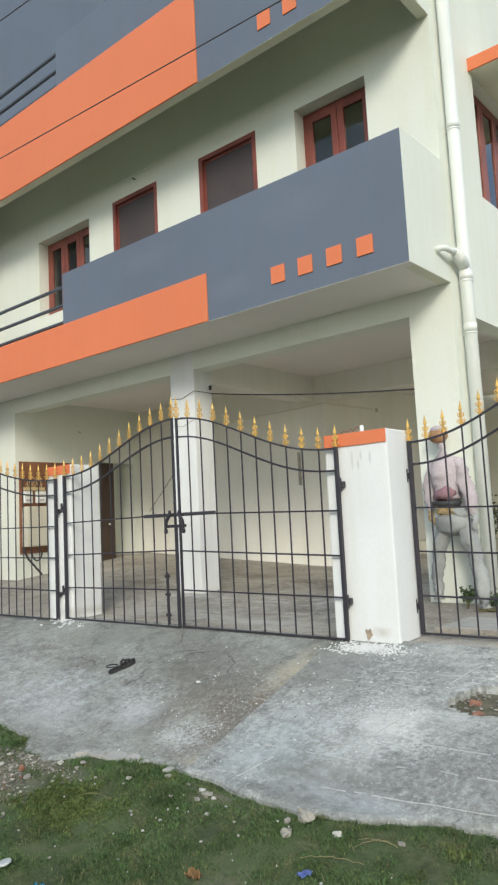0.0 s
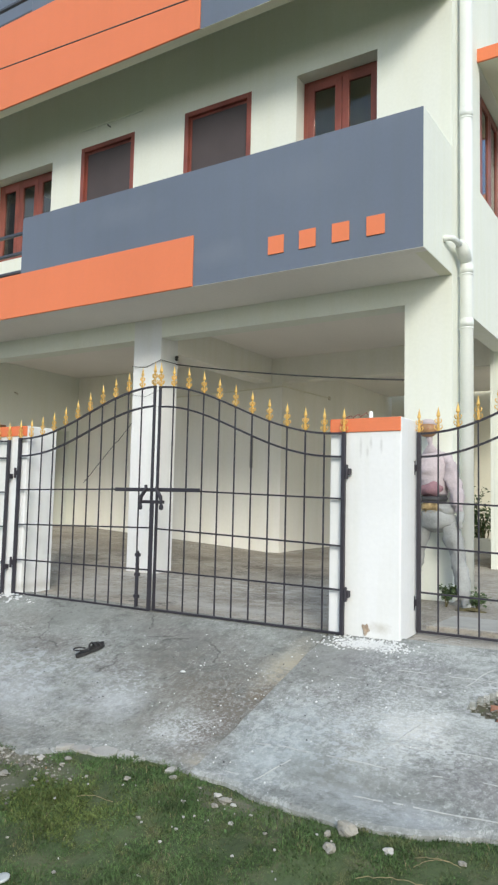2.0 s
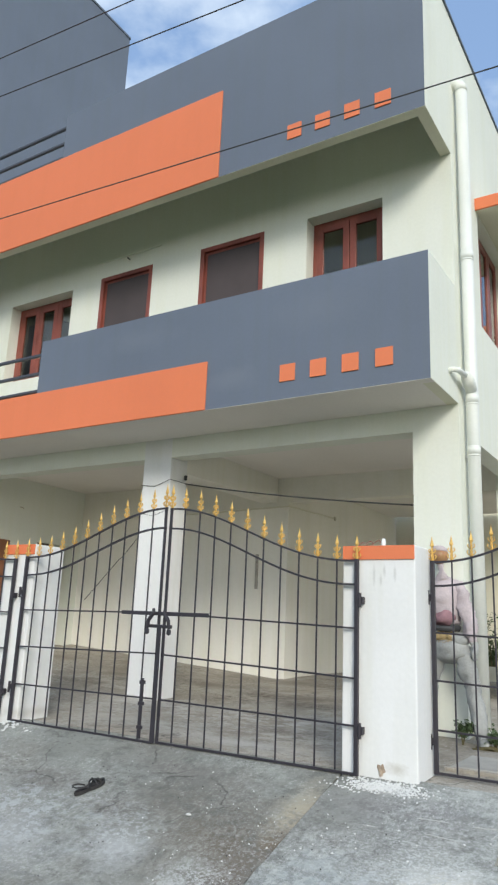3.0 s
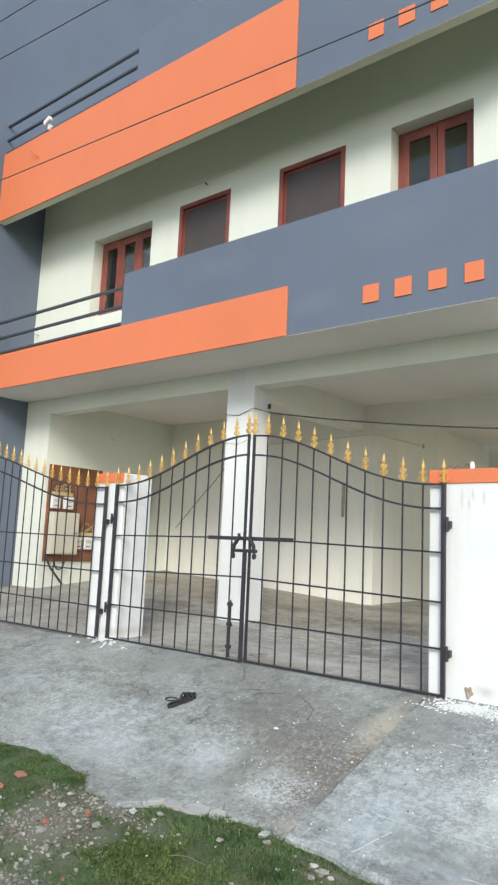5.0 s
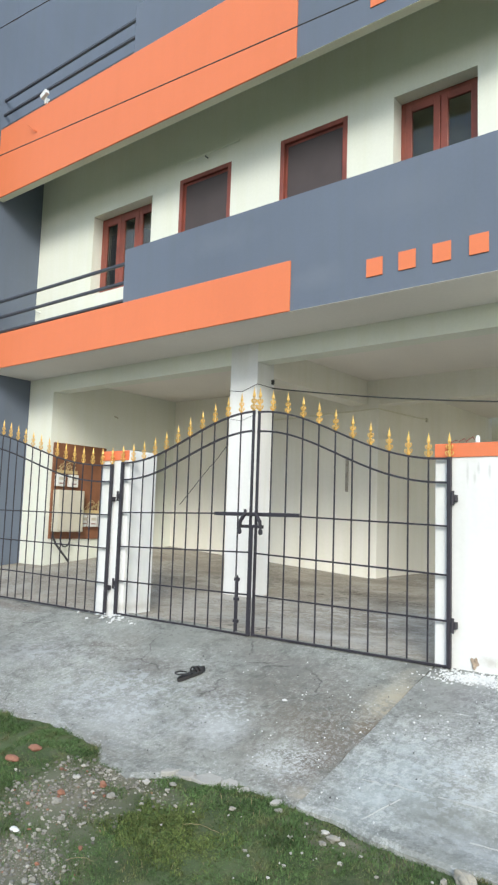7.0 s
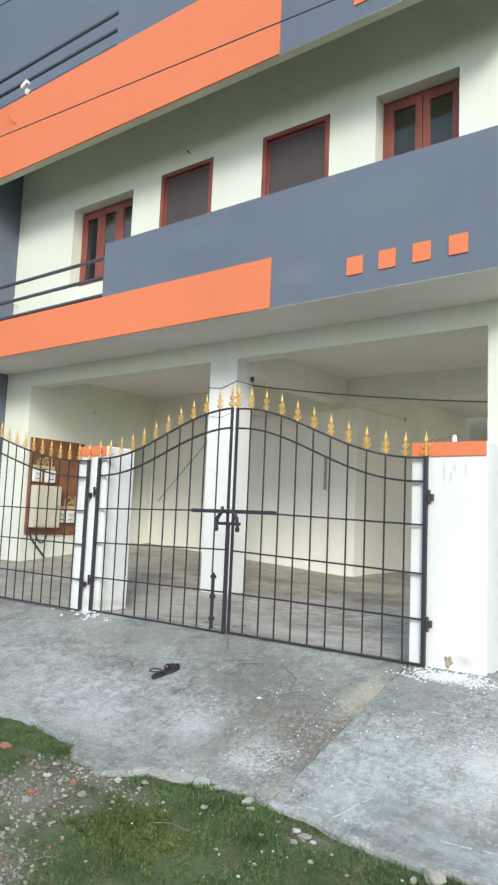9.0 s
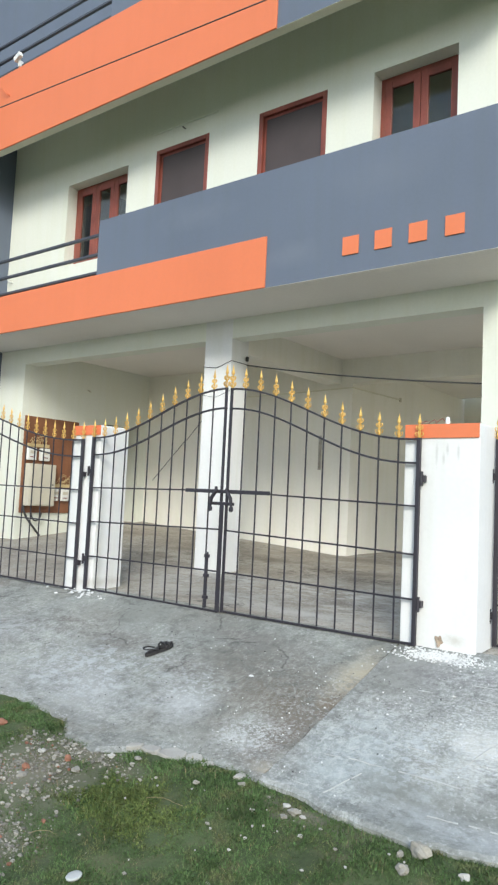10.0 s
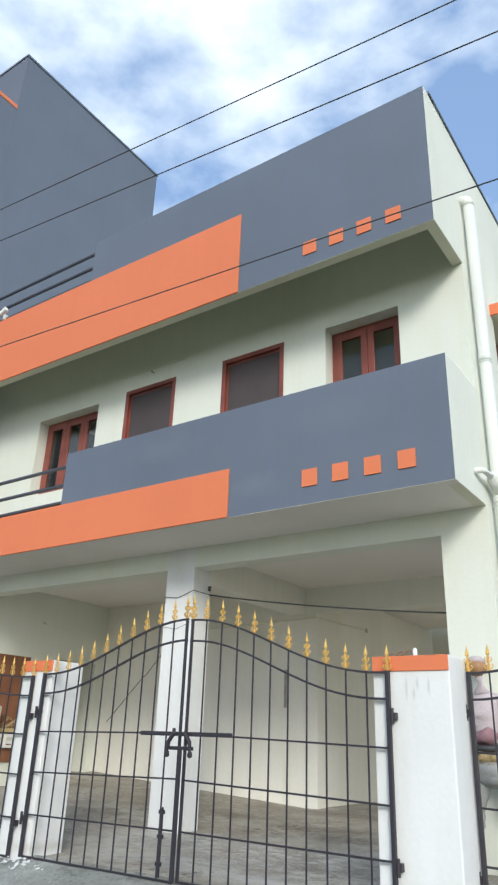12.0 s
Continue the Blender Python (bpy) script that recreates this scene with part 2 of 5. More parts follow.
APRON = concrete("weathered_cement", (0.246, 0.252, 0.226), (0.41, 0.42, 0.375), (0.165, 0.15, 0.125), 0.5, 0.38, (
    ((-0.45, -1.0), (0.55, 0.70), (0.15, 0.128, 0.10), 0.95), ((-1.55, -0.92), (0.30, 0.13), (0.15, 0.135, 0.12), 0.7), ((-1.15, -1.3), (0.34, 0.26), (0.41, 0.415, 0.41), 0.7), ((-0.45, -1.5), (0.32, 0.12), (0.44, 0.435, 0.40), 0.5), ((-0.25, -1.30), (0.26, 0.50), (0.155, 0.132, 0.105), 0.95), ((-0.12, -1.66), (0.16, 0.10), (0.36, 0.32, 0.25), 0.8), ((-3.3, -0.62), (0.28, 0.10), (0.14, 0.125, 0.11), 0.8), ((-5.6, -0.1), (0.9, 0.16), (0.16, 0.13, 0.105), 0.8), ((-0.20, -0.55), (0.22, 0.50), (0.40, 0.35, 0.255), 0.85), ((-0.15, -0.95), (0.16, 0.22), (0.15, 0.115, 0.08), 0.8),
    ((-2.0, -1.45), (1.1, 0.45), (0.36, 0.365, 0.36), 0.5), ((-2.4, -0.75), (0.55, 0.18), (0.17, 0.155, 0.135), 0.7), ((-3.8, -0.95), (0.9, 0.35), (0.36, 0.365, 0.365), 0.5), ((-1.3, -0.30), (0.8, 0.16), (0.18, 0.165, 0.15), 0.6)), (
    ((-0.45, -1.36), (0.34, 0.26), (0.60, 0.61, 0.60), 0.75, 40.0), ((-1.2, -1.15), (0.40, 0.45), (0.52, 0.535, 0.535), 0.55, 22.0), ((-0.45, -1.5), (0.30, 0.16), (0.60, 0.61, 0.60), 0.7, 26.0), ((-0.45, -0.95), (0.45, 0.5), (0.115, 0.098, 0.075), 0.7, 14.0),
    ((-2.2, -1.2), (1.2, 0.6), (0.47, 0.49, 0.50), 0.6, 11.0), ((-1.5, -0.6), (1.6, 0.5), (0.155, 0.148, 0.135), 0.6, 8.0), ((-3.6, -0.8), (1.3, 0.6), (0.15, 0.14, 0.125), 0.65, 7.0), ((-0.75, -0.75), (0.6, 0.4), (0.14, 0.125, 0.105), 0.6, 15.0)))
APRON_R = concrete("weathered_cement_pale", (0.248, 0.256, 0.232), (0.45, 0.46, 0.43), (0.17, 0.16, 0.14), 0.55, 0.7, (((0.24, -0.09), (0.30, 0.11), (0.70, 0.70, 0.69), 0.9),
    ((0.28, -1.35), (0.42, 0.50), (0.35, 0.39, 0.385), 0.7), ((0.95, -1.05), (0.55, 0.55), (0.52, 0.53, 0.485), 0.65), ((0.55, -0.32), (0.75, 0.30), (0.20, 0.195, 0.19), 0.75), ((1.5, -1.35), (0.5, 0.30), (0.21, 0.20, 0.19), 0.7), ((1.1, -1.68), (0.7, 0.14), (0.40, 0.42, 0.43), 0.6), ((0.95, -1.0), (0.28, 0.22), (0.60, 0.585, 0.53), 0.7)), (
    ((0.85, -0.95), (0.75, 0.60), (0.62, 0.63, 0.62), 0.7, 42.0), ((0.5, -1.25), (0.75, 0.5), (0.50, 0.53, 0.545), 0.5, 16.0), ((1.35, -1.25), (0.6, 0.45), (0.15, 0.145, 0.14), 0.7, 30.0), ((0.45, -0.75), (0.6, 0.35), (0.17, 0.17, 0.165), 0.6, 36.0),
    ((1.3, -0.25), (0.35, 0.4), (0.62, 0.62, 0.60), 0.75, 15.0), ((0.4, -0.35), (0.5, 0.22), (0.17, 0.165, 0.16), 0.6, 12.0)))

FLOORC = concrete("stained_parking_cement", (0.37, 0.335, 0.28), (0.50, 0.475, 0.425), (0.20, 0.165, 0.12), 0.7, 0.5, (
    ((-1.9, 2.75), (0.75, 0.38), (0.12, 0.10, 0.078), 0.9), ((-4.0, 3.5), (0.8, 0.30), (0.17, 0.145, 0.11), 0.85), ((-5.3, 2.4), (0.7, 0.25), (0.18, 0.155, 0.12), 0.8), ((-1.3, 0.5), (0.9, 0.22), (0.50, 0.49, 0.46), 0.7), ((-3.3, 1.75), (0.7, 0.2), (0.55, 0.54, 0.50), 0.7), ((-2.9, 4.5), (0.9, 0.4), (0.20, 0.17, 0.13), 0.8),
    ((-2.2, 3.2), (1.3, 0.35), (0.15, 0.125, 0.095), 0.8), ((-1.2, 1.2), (0.8, 0.22), (0.17, 0.145, 0.115), 0.8), ((-2.6, 0.7), (1.0, 0.35), (0.50, 0.49, 0.45), 0.6), ((-0.9, 2.0), (0.9, 0.3), (0.50, 0.49, 0.45), 0.6)), (
    ((-1.8, 1.6), (1.6, 0.9), (0.60, 0.585, 0.55), 0.7, 5.0), ((-2.4, 2.9), (1.9, 0.9), (0.12, 0.10, 0.075), 0.75, 3.2), ((-4.6, 2.6), (1.6, 1.0), (0.14, 0.118, 0.09), 0.7, 3.6), ((-0.9, 0.9), (0.9, 0.5), (0.14, 0.12, 0.095), 0.65, 4.4)))


def add_stain(m, centre, radii, col, k):
    """One soft-edged mark with an uneven outline on a material, at a place in the world; a radius of 0 means endless."""
    n, l = m.node_tree.nodes, m.node_tree.links
    b = n["Principled BSDF"]
    base = b.inputs["Base Color"].links[0].from_socket
    geo, mp, ln, no = n.new("ShaderNodeNewGeometry"), n.new("ShaderNodeMapping"), n.new("ShaderNodeVectorMath"), n.new("ShaderNodeTexNoise")
    ad, ra, mu, mx = n.new("ShaderNodeMath"), n.new("ShaderNodeValToRGB"), n.new("ShaderNodeMath"), n.new("ShaderNodeMix")
    inv = [1 / r if r else 0.0 for r in radii]
    mp.inputs["Location"].default_value, mp.inputs["Scale"].default_value = [-c * i for c, i in zip(centre, inv)], inv
    ln.operation, ad.operation, mu.operation = "LENGTH", "MULTIPLY_ADD", "MULTIPLY"
    no.inputs["Scale"].default_value, no.inputs["Detail"].default_value, no.inputs["Roughness"].default_value = 1.2 / max(0.02, min(r for r in radii if r)), 8.0, 0.65
    ad.inputs[1].default_value = 1.3
    ra.color_ramp.elements[0].position, ra.color_ramp.elements[1].position = 0.45, 0.95
    ra.color_ramp.elements[0].color, ra.color_ramp.elements[1].color = (1, 1, 1, 1), (0, 0, 0, 1)
    sc = n.new("ShaderNodeMath")
    sc.operation = "MULTIPLY"
    sc.inputs[1].default_value, mu.inputs[1].default_value = 0.55, k
    l.new(geo.outputs["Position"], mp.inputs["Vector"])
    l.new(mp.outputs["Vector"], ln.inputs[0])
    l.new(geo.outputs["Position"], no.inputs["Vector"])
    l.new(no.outputs["Fac"], ad.inputs[0])
    l.new(ln.outputs["Value"], ad.inputs[2])
    l.new(ad.outputs[0], sc.inputs[0])
    l.new(sc.outputs[0], ra.inputs["Fac"])
    l.new(ra.outputs["Color"], mu.inputs[0])
    mx.data_type = "RGBA"
    mx.inputs["B"].default_value = (*col, 1)
    l.new(mu.outputs[0], mx.inputs["Factor"])
    l.new(base, mx.inputs["A"])
    l.new(mx.outputs["Result"], b.inputs["Base Color"])


for sx, sz, rz in ((0.13, 1.50, 0.10), (0.185, 1.46, 0.05), (0.215, 1.53, 0.055), (0.30, 1.51, 0.07)):
    add_stain(WHITE, (sx, 0, sz), (0.014, 0, rz), (0.45, 0.44, 0.42), 0.5)
add_stain(WHITE, (0.30, 0, 0.12), (0.10, 0, 0.05), (0.45, 0.42, 0.36), 0.6)
add_stain(WHITE, (-3.72, 0, 0.10), (0.5, 0, 0.06), (0.50, 0.47, 0.42), 0.5)
add_stain(SLATE, (-1.95, 0, 3.72), (0.42, 0, 0.16), (0.165, 0.188, 0.23), 0.6)
add_stain(SLATE, (-0.9, 0, 4.35), (0.6, 0, 0.25), (0.155, 0.178, 0.22), 0.5)
add_stain(SLATE, (-3.4, 0, 4.45), (0.7, 0, 0.2), (0.155, 0.178, 0.22), 0.5)
for cx, cy, rx, ry in ((-1.42, -2.36, 0.55, 0.36), (-1.12, -2.93, 0.45, 0.40), (-1.3, -2.03, 0.6, 0.16), (0.3, -1.92, 0.5, 0.12), (0.9, -2.5, 0.35, 0.2)):
    add_stain(SOIL, (cx, cy, 0), (rx, ry, 0), (0.17, 0.155, 0.115), 0.85)


# ---- mesh helpers ----
def link(name, bm, mat, parent=None, label="", smooth=False):
    me = bpy.data.meshes.new(name)
    bmesh.ops.recalc_face_normals(bm, faces=bm.faces)
    bm.to_mesh(me)
    bm.free()
    for k in mat if isinstance(mat, (list, tuple)) else [mat]:
        me.materials.append(k)
    if smooth:
        me.polygons.foreach_set("use_smooth", [True] * len(me.polygons))
    ob = new(name, me)
    if parent:
        ob.parent = parent
    if label:
        ob["label"] = label
    return ob


part = link


def structure(name, bm, mat, label, category, smooth=False):
    return tagged(link(name, bm, mat, None, "", smooth), label, category, "", "structure")


def empty(name, label, category, group="", kind="", at=(0, 0, 0)):
    ob = new(name)
    ob.location = at
    return tagged(ob, label, category, group, kind)


def box(bm, x0, x1, y0, y1, z0, z1, bevel=0.0, mi=0):
    v = [bm.verts.new((x, y, z)) for x in (x0, x1) for y in (y0, y1) for z in (z0, z1)]
    fs = [bm.faces.new([v[i] for i in q]) for q in ((0, 1, 3, 2), (4, 6, 7, 5), (0, 4, 5, 1), (2, 3, 7, 6), (0, 2, 6, 4), (1, 5, 7, 3))]
    for f in fs:
        f.material_index = mi
    if bevel:
        es = list({e for f in fs for e in f.edges})
        r = bmesh.ops.bevel(bm, geom=es, offset=bevel, segments=2, affect="EDGES", profile=0.5)
        for f in r["faces"]:
            f.material_index = mi
    return v


def boxed(x0, x1, y0, y1, z0, z1, bevel=0.0):
    bm = bmesh.new()
    box(bm, x0, x1, y0, y1, z0, z1, bevel)
    return bm


def voxels(xs, ys, zs, gaps):
    """Solid block cut by box-shaped gaps; only its outer faces are made."""
    xs, ys, zs = ([sorted(set(a) | {g[i] for g in gaps for i in (k, k + 1) if a[0] <= g[i] <= a[-1]}) for a, k in ((xs, 0), (ys, 2), (zs, 4))])
    nx, ny, nz = len(xs) - 1, len(ys) - 1, len(zs) - 1

    def solid(i, j, k):
        if not (0 <= i < nx and 0 <= j < ny and 0 <= k < nz):
            return False
        c = ((xs[i] + xs[i + 1]) / 2, (ys[j] + ys[j + 1]) / 2, (zs[k] + zs[k + 1]) / 2)
        return not any(g[0] < c[0] < g[1] and g[2] < c[1] < g[3] and g[4] < c[2] < g[5] for g in gaps)

    bm, cache = bmesh.new(), {}

    def vert(i, j, k):
        if (i, j, k) not in cache:
            cache[i, j, k] = bm.verts.new((xs[i], ys[j], zs[k]))
        return cache[i, j, k]

    for i in range(nx):
        for j in range(ny):
            for k in range(nz):
                if not solid(i, j, k):
                    continue
                for d, q in (((-1, 0, 0), ((0, 0, 0), (0, 0, 1), (0, 1, 1), (0, 1, 0))), ((1, 0, 0), ((1, 0, 0), (1, 1, 0), (1, 1, 1), (1, 0, 1))),
                             ((0, -1, 0), ((0, 0, 0), (1, 0, 0), (1, 0, 1), (0, 0, 1))), ((0, 1, 0), ((0, 1, 0), (0, 1, 1), (1, 1, 1), (1, 1, 0))),
                             ((0, 0, -1), ((0, 0, 0), (0, 1, 0), (1, 1, 0), (1, 0, 0))), ((0, 0, 1), ((0, 0, 1), (1, 0, 1), (1, 1, 1), (0, 1, 1)))):
                    if not solid(i + d[0], j + d[1], k + d[2]):
                        bm.faces.new([vert(i + a, j + b2, k + c) for a, b2, c in q])
    return bm


def tube(bm, pts, r, sides=8, cap=True, mi=0):
    """A round bar along a line of points; r may be one radius or one for each point."""
    pts = [Vector(p) for p in pts]
    rs = r if isinstance(r, (list, tuple)) else [r] * len(pts)
    rings, side = [], None
    for i, p in enumerate(pts):
        d = (pts[min(i + 1, len(pts) - 1)] - pts[max(i - 1, 0)]).normalized()
        if side is None:
            side = d.cross(Vector((0, 0, 1)) if abs(d.z) < 0.9 else Vector((1, 0, 0))).normalized()
        side = (side - d * side.dot(d)).normalized()
        up = d.cross(side)
        rings.append([bm.verts.new(p + (side * math.cos(a) + up * math.sin(a)) * rs[i]) for a in (2 * math.pi * k / sides for k in range(sides))])
    for a, b2 in zip(rings, rings[1:]):
        for k in range(sides):
            bm.faces.new((a[k], a[(k + 1) % sides], b2[(k + 1) % sides], b2[k])).material_index = mi
    if cap:
        bm.faces.new(rings[0][::-1]).material_index = mi
        bm.faces.new(rings[-1]).material_index = mi
    return bm


def lathe(bm, profile, at=(0, 0, 0), sides=10, flat=1.0, mi=0):
    """Turned shape: (radius, height) pairs round the z axis; flat squeezes it in y."""
    rings = []
    for r, z in profile:
        rings.append([bm.verts.new((at[0] + r * math.cos(a), at[1] + flat * r * math.sin(a), at[2] + z)) for a in (2 * math.pi * k / sides for k in range(sides))])
    for a, b2 in zip(rings, rings[1:]):
        for k in range(sides):
            bm.faces.new((a[k], a[(k + 1) % sides], b2[(k + 1) % sides], b2[k])).material_index = mi
    bm.faces.new(rings[0][::-1]).material_index = mi
    bm.faces.new(rings[-1]).material_index = mi
    return bm


def lump(bm, at, size, seed, sub=2, rough=0.35, mi=0):
    """An uneven stone."""
    g = bmesh.ops.create_icosphere(bm, subdivisions=sub, radius=1.0)
    rot = Euler((seed * 1.7, seed * 2.9, seed * 0.7)).to_matrix()
    for v in g["verts"]:
        k = 1 + rough * noise.noise(v.co * 1.3 + Vector((seed * 3.1, seed, 0)))
        c = rot @ (v.co * k)
        v.co = Vector((at[0] + c.x * size[0], at[1] + c.y * size[1], at[2] + c.z * size[2]))
    for f in {f for v in g["verts"] for f in v.link_faces}:
        f.material_index = mi
    return bm


# ---- ground ----
def ramp_z(y):
    """Height of the sloping apron before the gates."""
    return 0.03 + 0.30 * y if y > -1.7 else -0.48 + 0.11 * (y + 1.7)


def inside_z(x, y):
    """Height of the parking floor, which rises to the back and most at the far side."""
    y = max(0.0, min(y, 5.2))
    return 0.03 - 0.055 * min(1, max(0, (-3.65 - x) / 0.3)) * max(0.0, 1 - y / 1.5) + 0.045 * y + 0.0132 * max(0.0, min(-3.5 - x, 4.5)) * y


def lawn_z(x, y):
    base = max(-0.72, -0.545 + 0.17 * (y + 1.95))
    d = max(0.0, min(1.0, (front_edge(x) - y) / 0.4))
    base += (1 - d * d * (3 - 2 * d)) * (ramp_z(front_edge(x)) - 0.012 - base)
    return base + 0.02 * d * noise.noise(Vector((x * 1.1, y * 1.1, 0))) + 0.012 * noise.noise(Vector((x * 4, y * 4, 3)))


def front_edge(x):
    """Broken front edge of the cement apron."""
    pts = ((-12, -1.8), (-3.04, -1.87), (-2.52, -1.78), (-2.1, -1.80), (-1.74, -1.85), (-1.52, -2.02), (-1.2, -2.04), (-0.98, -1.90), (-0.62, -1.765), (-0.25, -1.75), (-0.1, -1.77), (0.28, -1.83), (0.64, -1.87), (0.9, -1.86), (1.19, -1.79), (1.6, -1.66), (2.2, -1.60), (4, -1.56))
    y = float(np.interp(x, [p[0] for p in pts], [p[1] for p in pts]))
    return y + 0.035 * noise.noise(Vector((x * 3.1, 5, 0))) + 0.02 * noise.noise(Vector((x * 11, 9, 0)))


def sheet(name, xs, ys, zfun, mat, label, category):
    bm = bmesh.new()
    grid = [[bm.verts.new((x, y, zfun(x, y))) for y in ys] for x in xs]
    for i in range(len(xs) - 1):
        for j in range(len(ys) - 1):
            bm.faces.new((grid[i][j], grid[i + 1][j], grid[i + 1][j + 1], grid[i][j + 1]))
    return structure(name, bm, mat, label, category, True)


g_x = [-400, -120, -40, -20, -12] + [-9 + 0.18 * i for i in range(80)] + [6, 12, 30, 120, 400]
g_y = [-400, -120, -40, -18, -10] + [-7 + 0.15 * i for i in range(37)] + [-1.2, 0.5, 12, 60, 400]
sheet("ground", g_x, g_y, lambda x, y: lawn_z(x, y) if -7.2 < y < -1.3 and -9.2 < x < 5.5 else (-0.72 if y <= -7 else -0.76), SOIL, "sloping roadside ground with soil under the grass", "ground")


def apron(name, x0, x1, lift, mat, label, hole=None):
    bm = bmesh.new()
    step = 0.03 if hole else 0.06
    nx = int(round((x1 - x0) / step))
    ny = 64 if hole else 32
    top, low = {}, {}

    def where(i, j):
        x = x0 + (x1 - x0) * i / nx
        ye = front_edge(x)
        y = ye + (0.08 - ye) * j / ny
        if name == "apron_right" and i == 0 or name == "apron_left" and i == nx:
            x += 0.012 * noise.noise(Vector((2.0, y * 7, 1)))
        return x, y

    for i in range(nx + 1):
        for j in range(ny + 1):
            x, y = where(i, j)
            z = ramp_z(y) + lift * min(1, max(0, -y * 3)) + 0.008 * noise.noise(Vector((x * 1.7, y * 1.7, 2))) + 0.003 * noise.noise(Vector((x * 9, y * 9, 4)))
            z -= 0.055 * min(1, max(0, (-3.65 - x) / 0.3)) * max(0, 1 + y / 1.85)
            if j == 0:
                z -= 0.012
            top[i, j] = bm.verts.new((x, y, z))
    gone = set()
    for i in range(nx):
        for j in range(ny):
            x, y = where(i, j)
            if hole:
                d = math.hypot((x - hole[0]) / hole[2], (y - hole[1]) / hole[3]) + 0.35 * noise.noise(Vector((x * 5, y * 5, 7)))
                if d < 1:
                    gone.add((i, j))
                    continue
            bm.faces.new((top[i, j], top[i + 1, j], top[i + 1, j + 1], top[i, j + 1]))
    rim = [e for e in bm.edges if len(e.link_faces) == 1]
    r = bmesh.ops.extrude_edge_only(bm, edges=rim)
    for v in (g for g in r["geom"] if isinstance(g, bmesh.types.BMVert)):
        v.co.z -= 0.16
        v.co.y += 0.004 * noise.noise(v.co * 30)
    for v in [v for v in bm.verts if not v.link_faces]:
        bm.verts.remove(v)
    return structure(name, bm, mat, label, "driveway")


apron("apron_left", -11.8, -0.130, 0.0, APRON, "grey weathered cement ramp with brown stains and a broken edge")
apron("apron_right", -0.108, 2.05, 0.022, APRON_R, "pale cement ramp slab with lime-washed patches and scored lines", (1.44, -0.64, 0.30, 0.16))
apron("apron_far", 2.06, 5.0, -0.01, APRON_R, "pale cement ramp slab beside the broken hole")

fx = [-8.6 + 0.3 * i for i in range(31)] + [0.8, 1.4, 2.2, 3.2, 4.5]
fy = [0.085 + 0.3 * i for i in range(33)]
sheet("floor", fx, fy, lambda x, y: inside_z(x, y) + 0.006 * noise.noise(Vector((x, y, 0))), FLOORC, "stained grey cement parking floor", "floor")

# ---- house ----
PY, WY, XR, XL = 1.0, 1.9, 0.31, -8.6
S1, S2, ROOF = 3.40, 6.40, 8.40
CEIL2 = 7.08                           # the balcony ceiling behind the deep edge beam

structure("wall_front", voxels([XL, XR], [WY, WY + 0.23], [S1 + 0.12, CEIL2], [
    (-7.07, -5.66, 0, 9, 4.68, 6.03), (-5.06, -4.05, 0, 9, S1, 6.08), (-3.19, -2.16, 0, 9, S1, 6.09), (-1.53, -0.52, 0, 9, S1, 6.09)]),
    CREAM, "cream plastered front wall of the upper storey", "wall")
structure("wall_side", voxels([XR - 0.23, XR], [WY, 6.6], [0.0, ROOF], [
    (-1, 1, 2.35, 4.62, -1, 3.14), (-1, 1, 1.5, 2.35, -1, S1 + 0.12), (-1, 1, 1.5, WY + 0.23, 0, CEIL2), (-1, 1, 3.02, 4.50, 4.70, 6.22), (-1, 1, 5.88, 6.40, 4.9, 5.68)]),
    CREAM, "cream plastered side wall with an open parking bay below", "wall")
structure("wall_rear", boxed(XL, XR - 0.23, 6.37, 6.6, S1, ROOF), CREAM, "cream plastered rear wall", "wall")
# added wall, itself unseen: keeps the rooms behind the panes dark
structure("wall_backing", boxed(XL, XR - 0.23, 5.0, 5.15, S1 + 0.12, CEIL2), BEIGE, "beige backing wall added inside the upper rooms", "wall")
structure("slab_lower", boxed(XL, XR - 0.12, PY + 0.12, 9.5, S1, S1 + 0.12), CEILING, "cream first floor slab with a plain soffit", "slab")
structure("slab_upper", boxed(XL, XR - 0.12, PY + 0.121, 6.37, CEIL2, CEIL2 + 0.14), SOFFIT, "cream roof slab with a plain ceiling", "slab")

# columns and beams of the parking level
structure("column_corner", boxed(-0.19, XR, WY, 2.35, 0.0, S1 + 0.12), CREAM, "cream plastered corner column", "column")
structure("column_middle", boxed(-3.92, -3.46, WY, 2.25, 0.0, S1 + 0.02, 0.003), WHITE, "white plastered middle column of the parking level", "column")
structure("column_side", boxed(0.03, XR - 0.232, 4.62, 5.05, 0.0, S1 + 0.02, 0.003), CREAM, "cream plastered side column", "column")
structure("beam_front_right", boxed(-3.47, -0.18, WY + 0.002, WY + 0.25, 3.145, S1 + 0.02, 0.002), CREAM, "cream front beam of the parking level", "beam")
structure("beam_front_left", boxed(-7.91, -3.91, WY + 0.002, WY + 0.25, 3.145, S1 + 0.02, 0.002), CREAM, "cream front beam of the parking level", "beam")
structure("beam_cross", boxed(-3.80, -3.50, 2.252, 4.798, 3.0, S1 + 0.02, 0.002), WARM, "cream cross beam over the parking floor", "beam")
structure("beam_back", boxed(-3.298, 0.028, 4.80, 5.02, 3.0, S1 + 0.02, 0.002), WARM, "cream rear beam over the parking floor", "beam")
structure("wall_parking_left", voxels([XL, -7.9], [WY, 4.80], [0.0, S1 - 0.003], [(-8.35, -7.8, 3.72, 4.60, 0, 2.33)]), CREAM, "cream wall of the parking level with a doorway", "wall")
structure("wall_parking_back", voxels([XL, -3.3], [4.80, 9.7], [0.0, S1 - 0.003], []), WARM, "cream room wall at the back of the parking level", "wall")
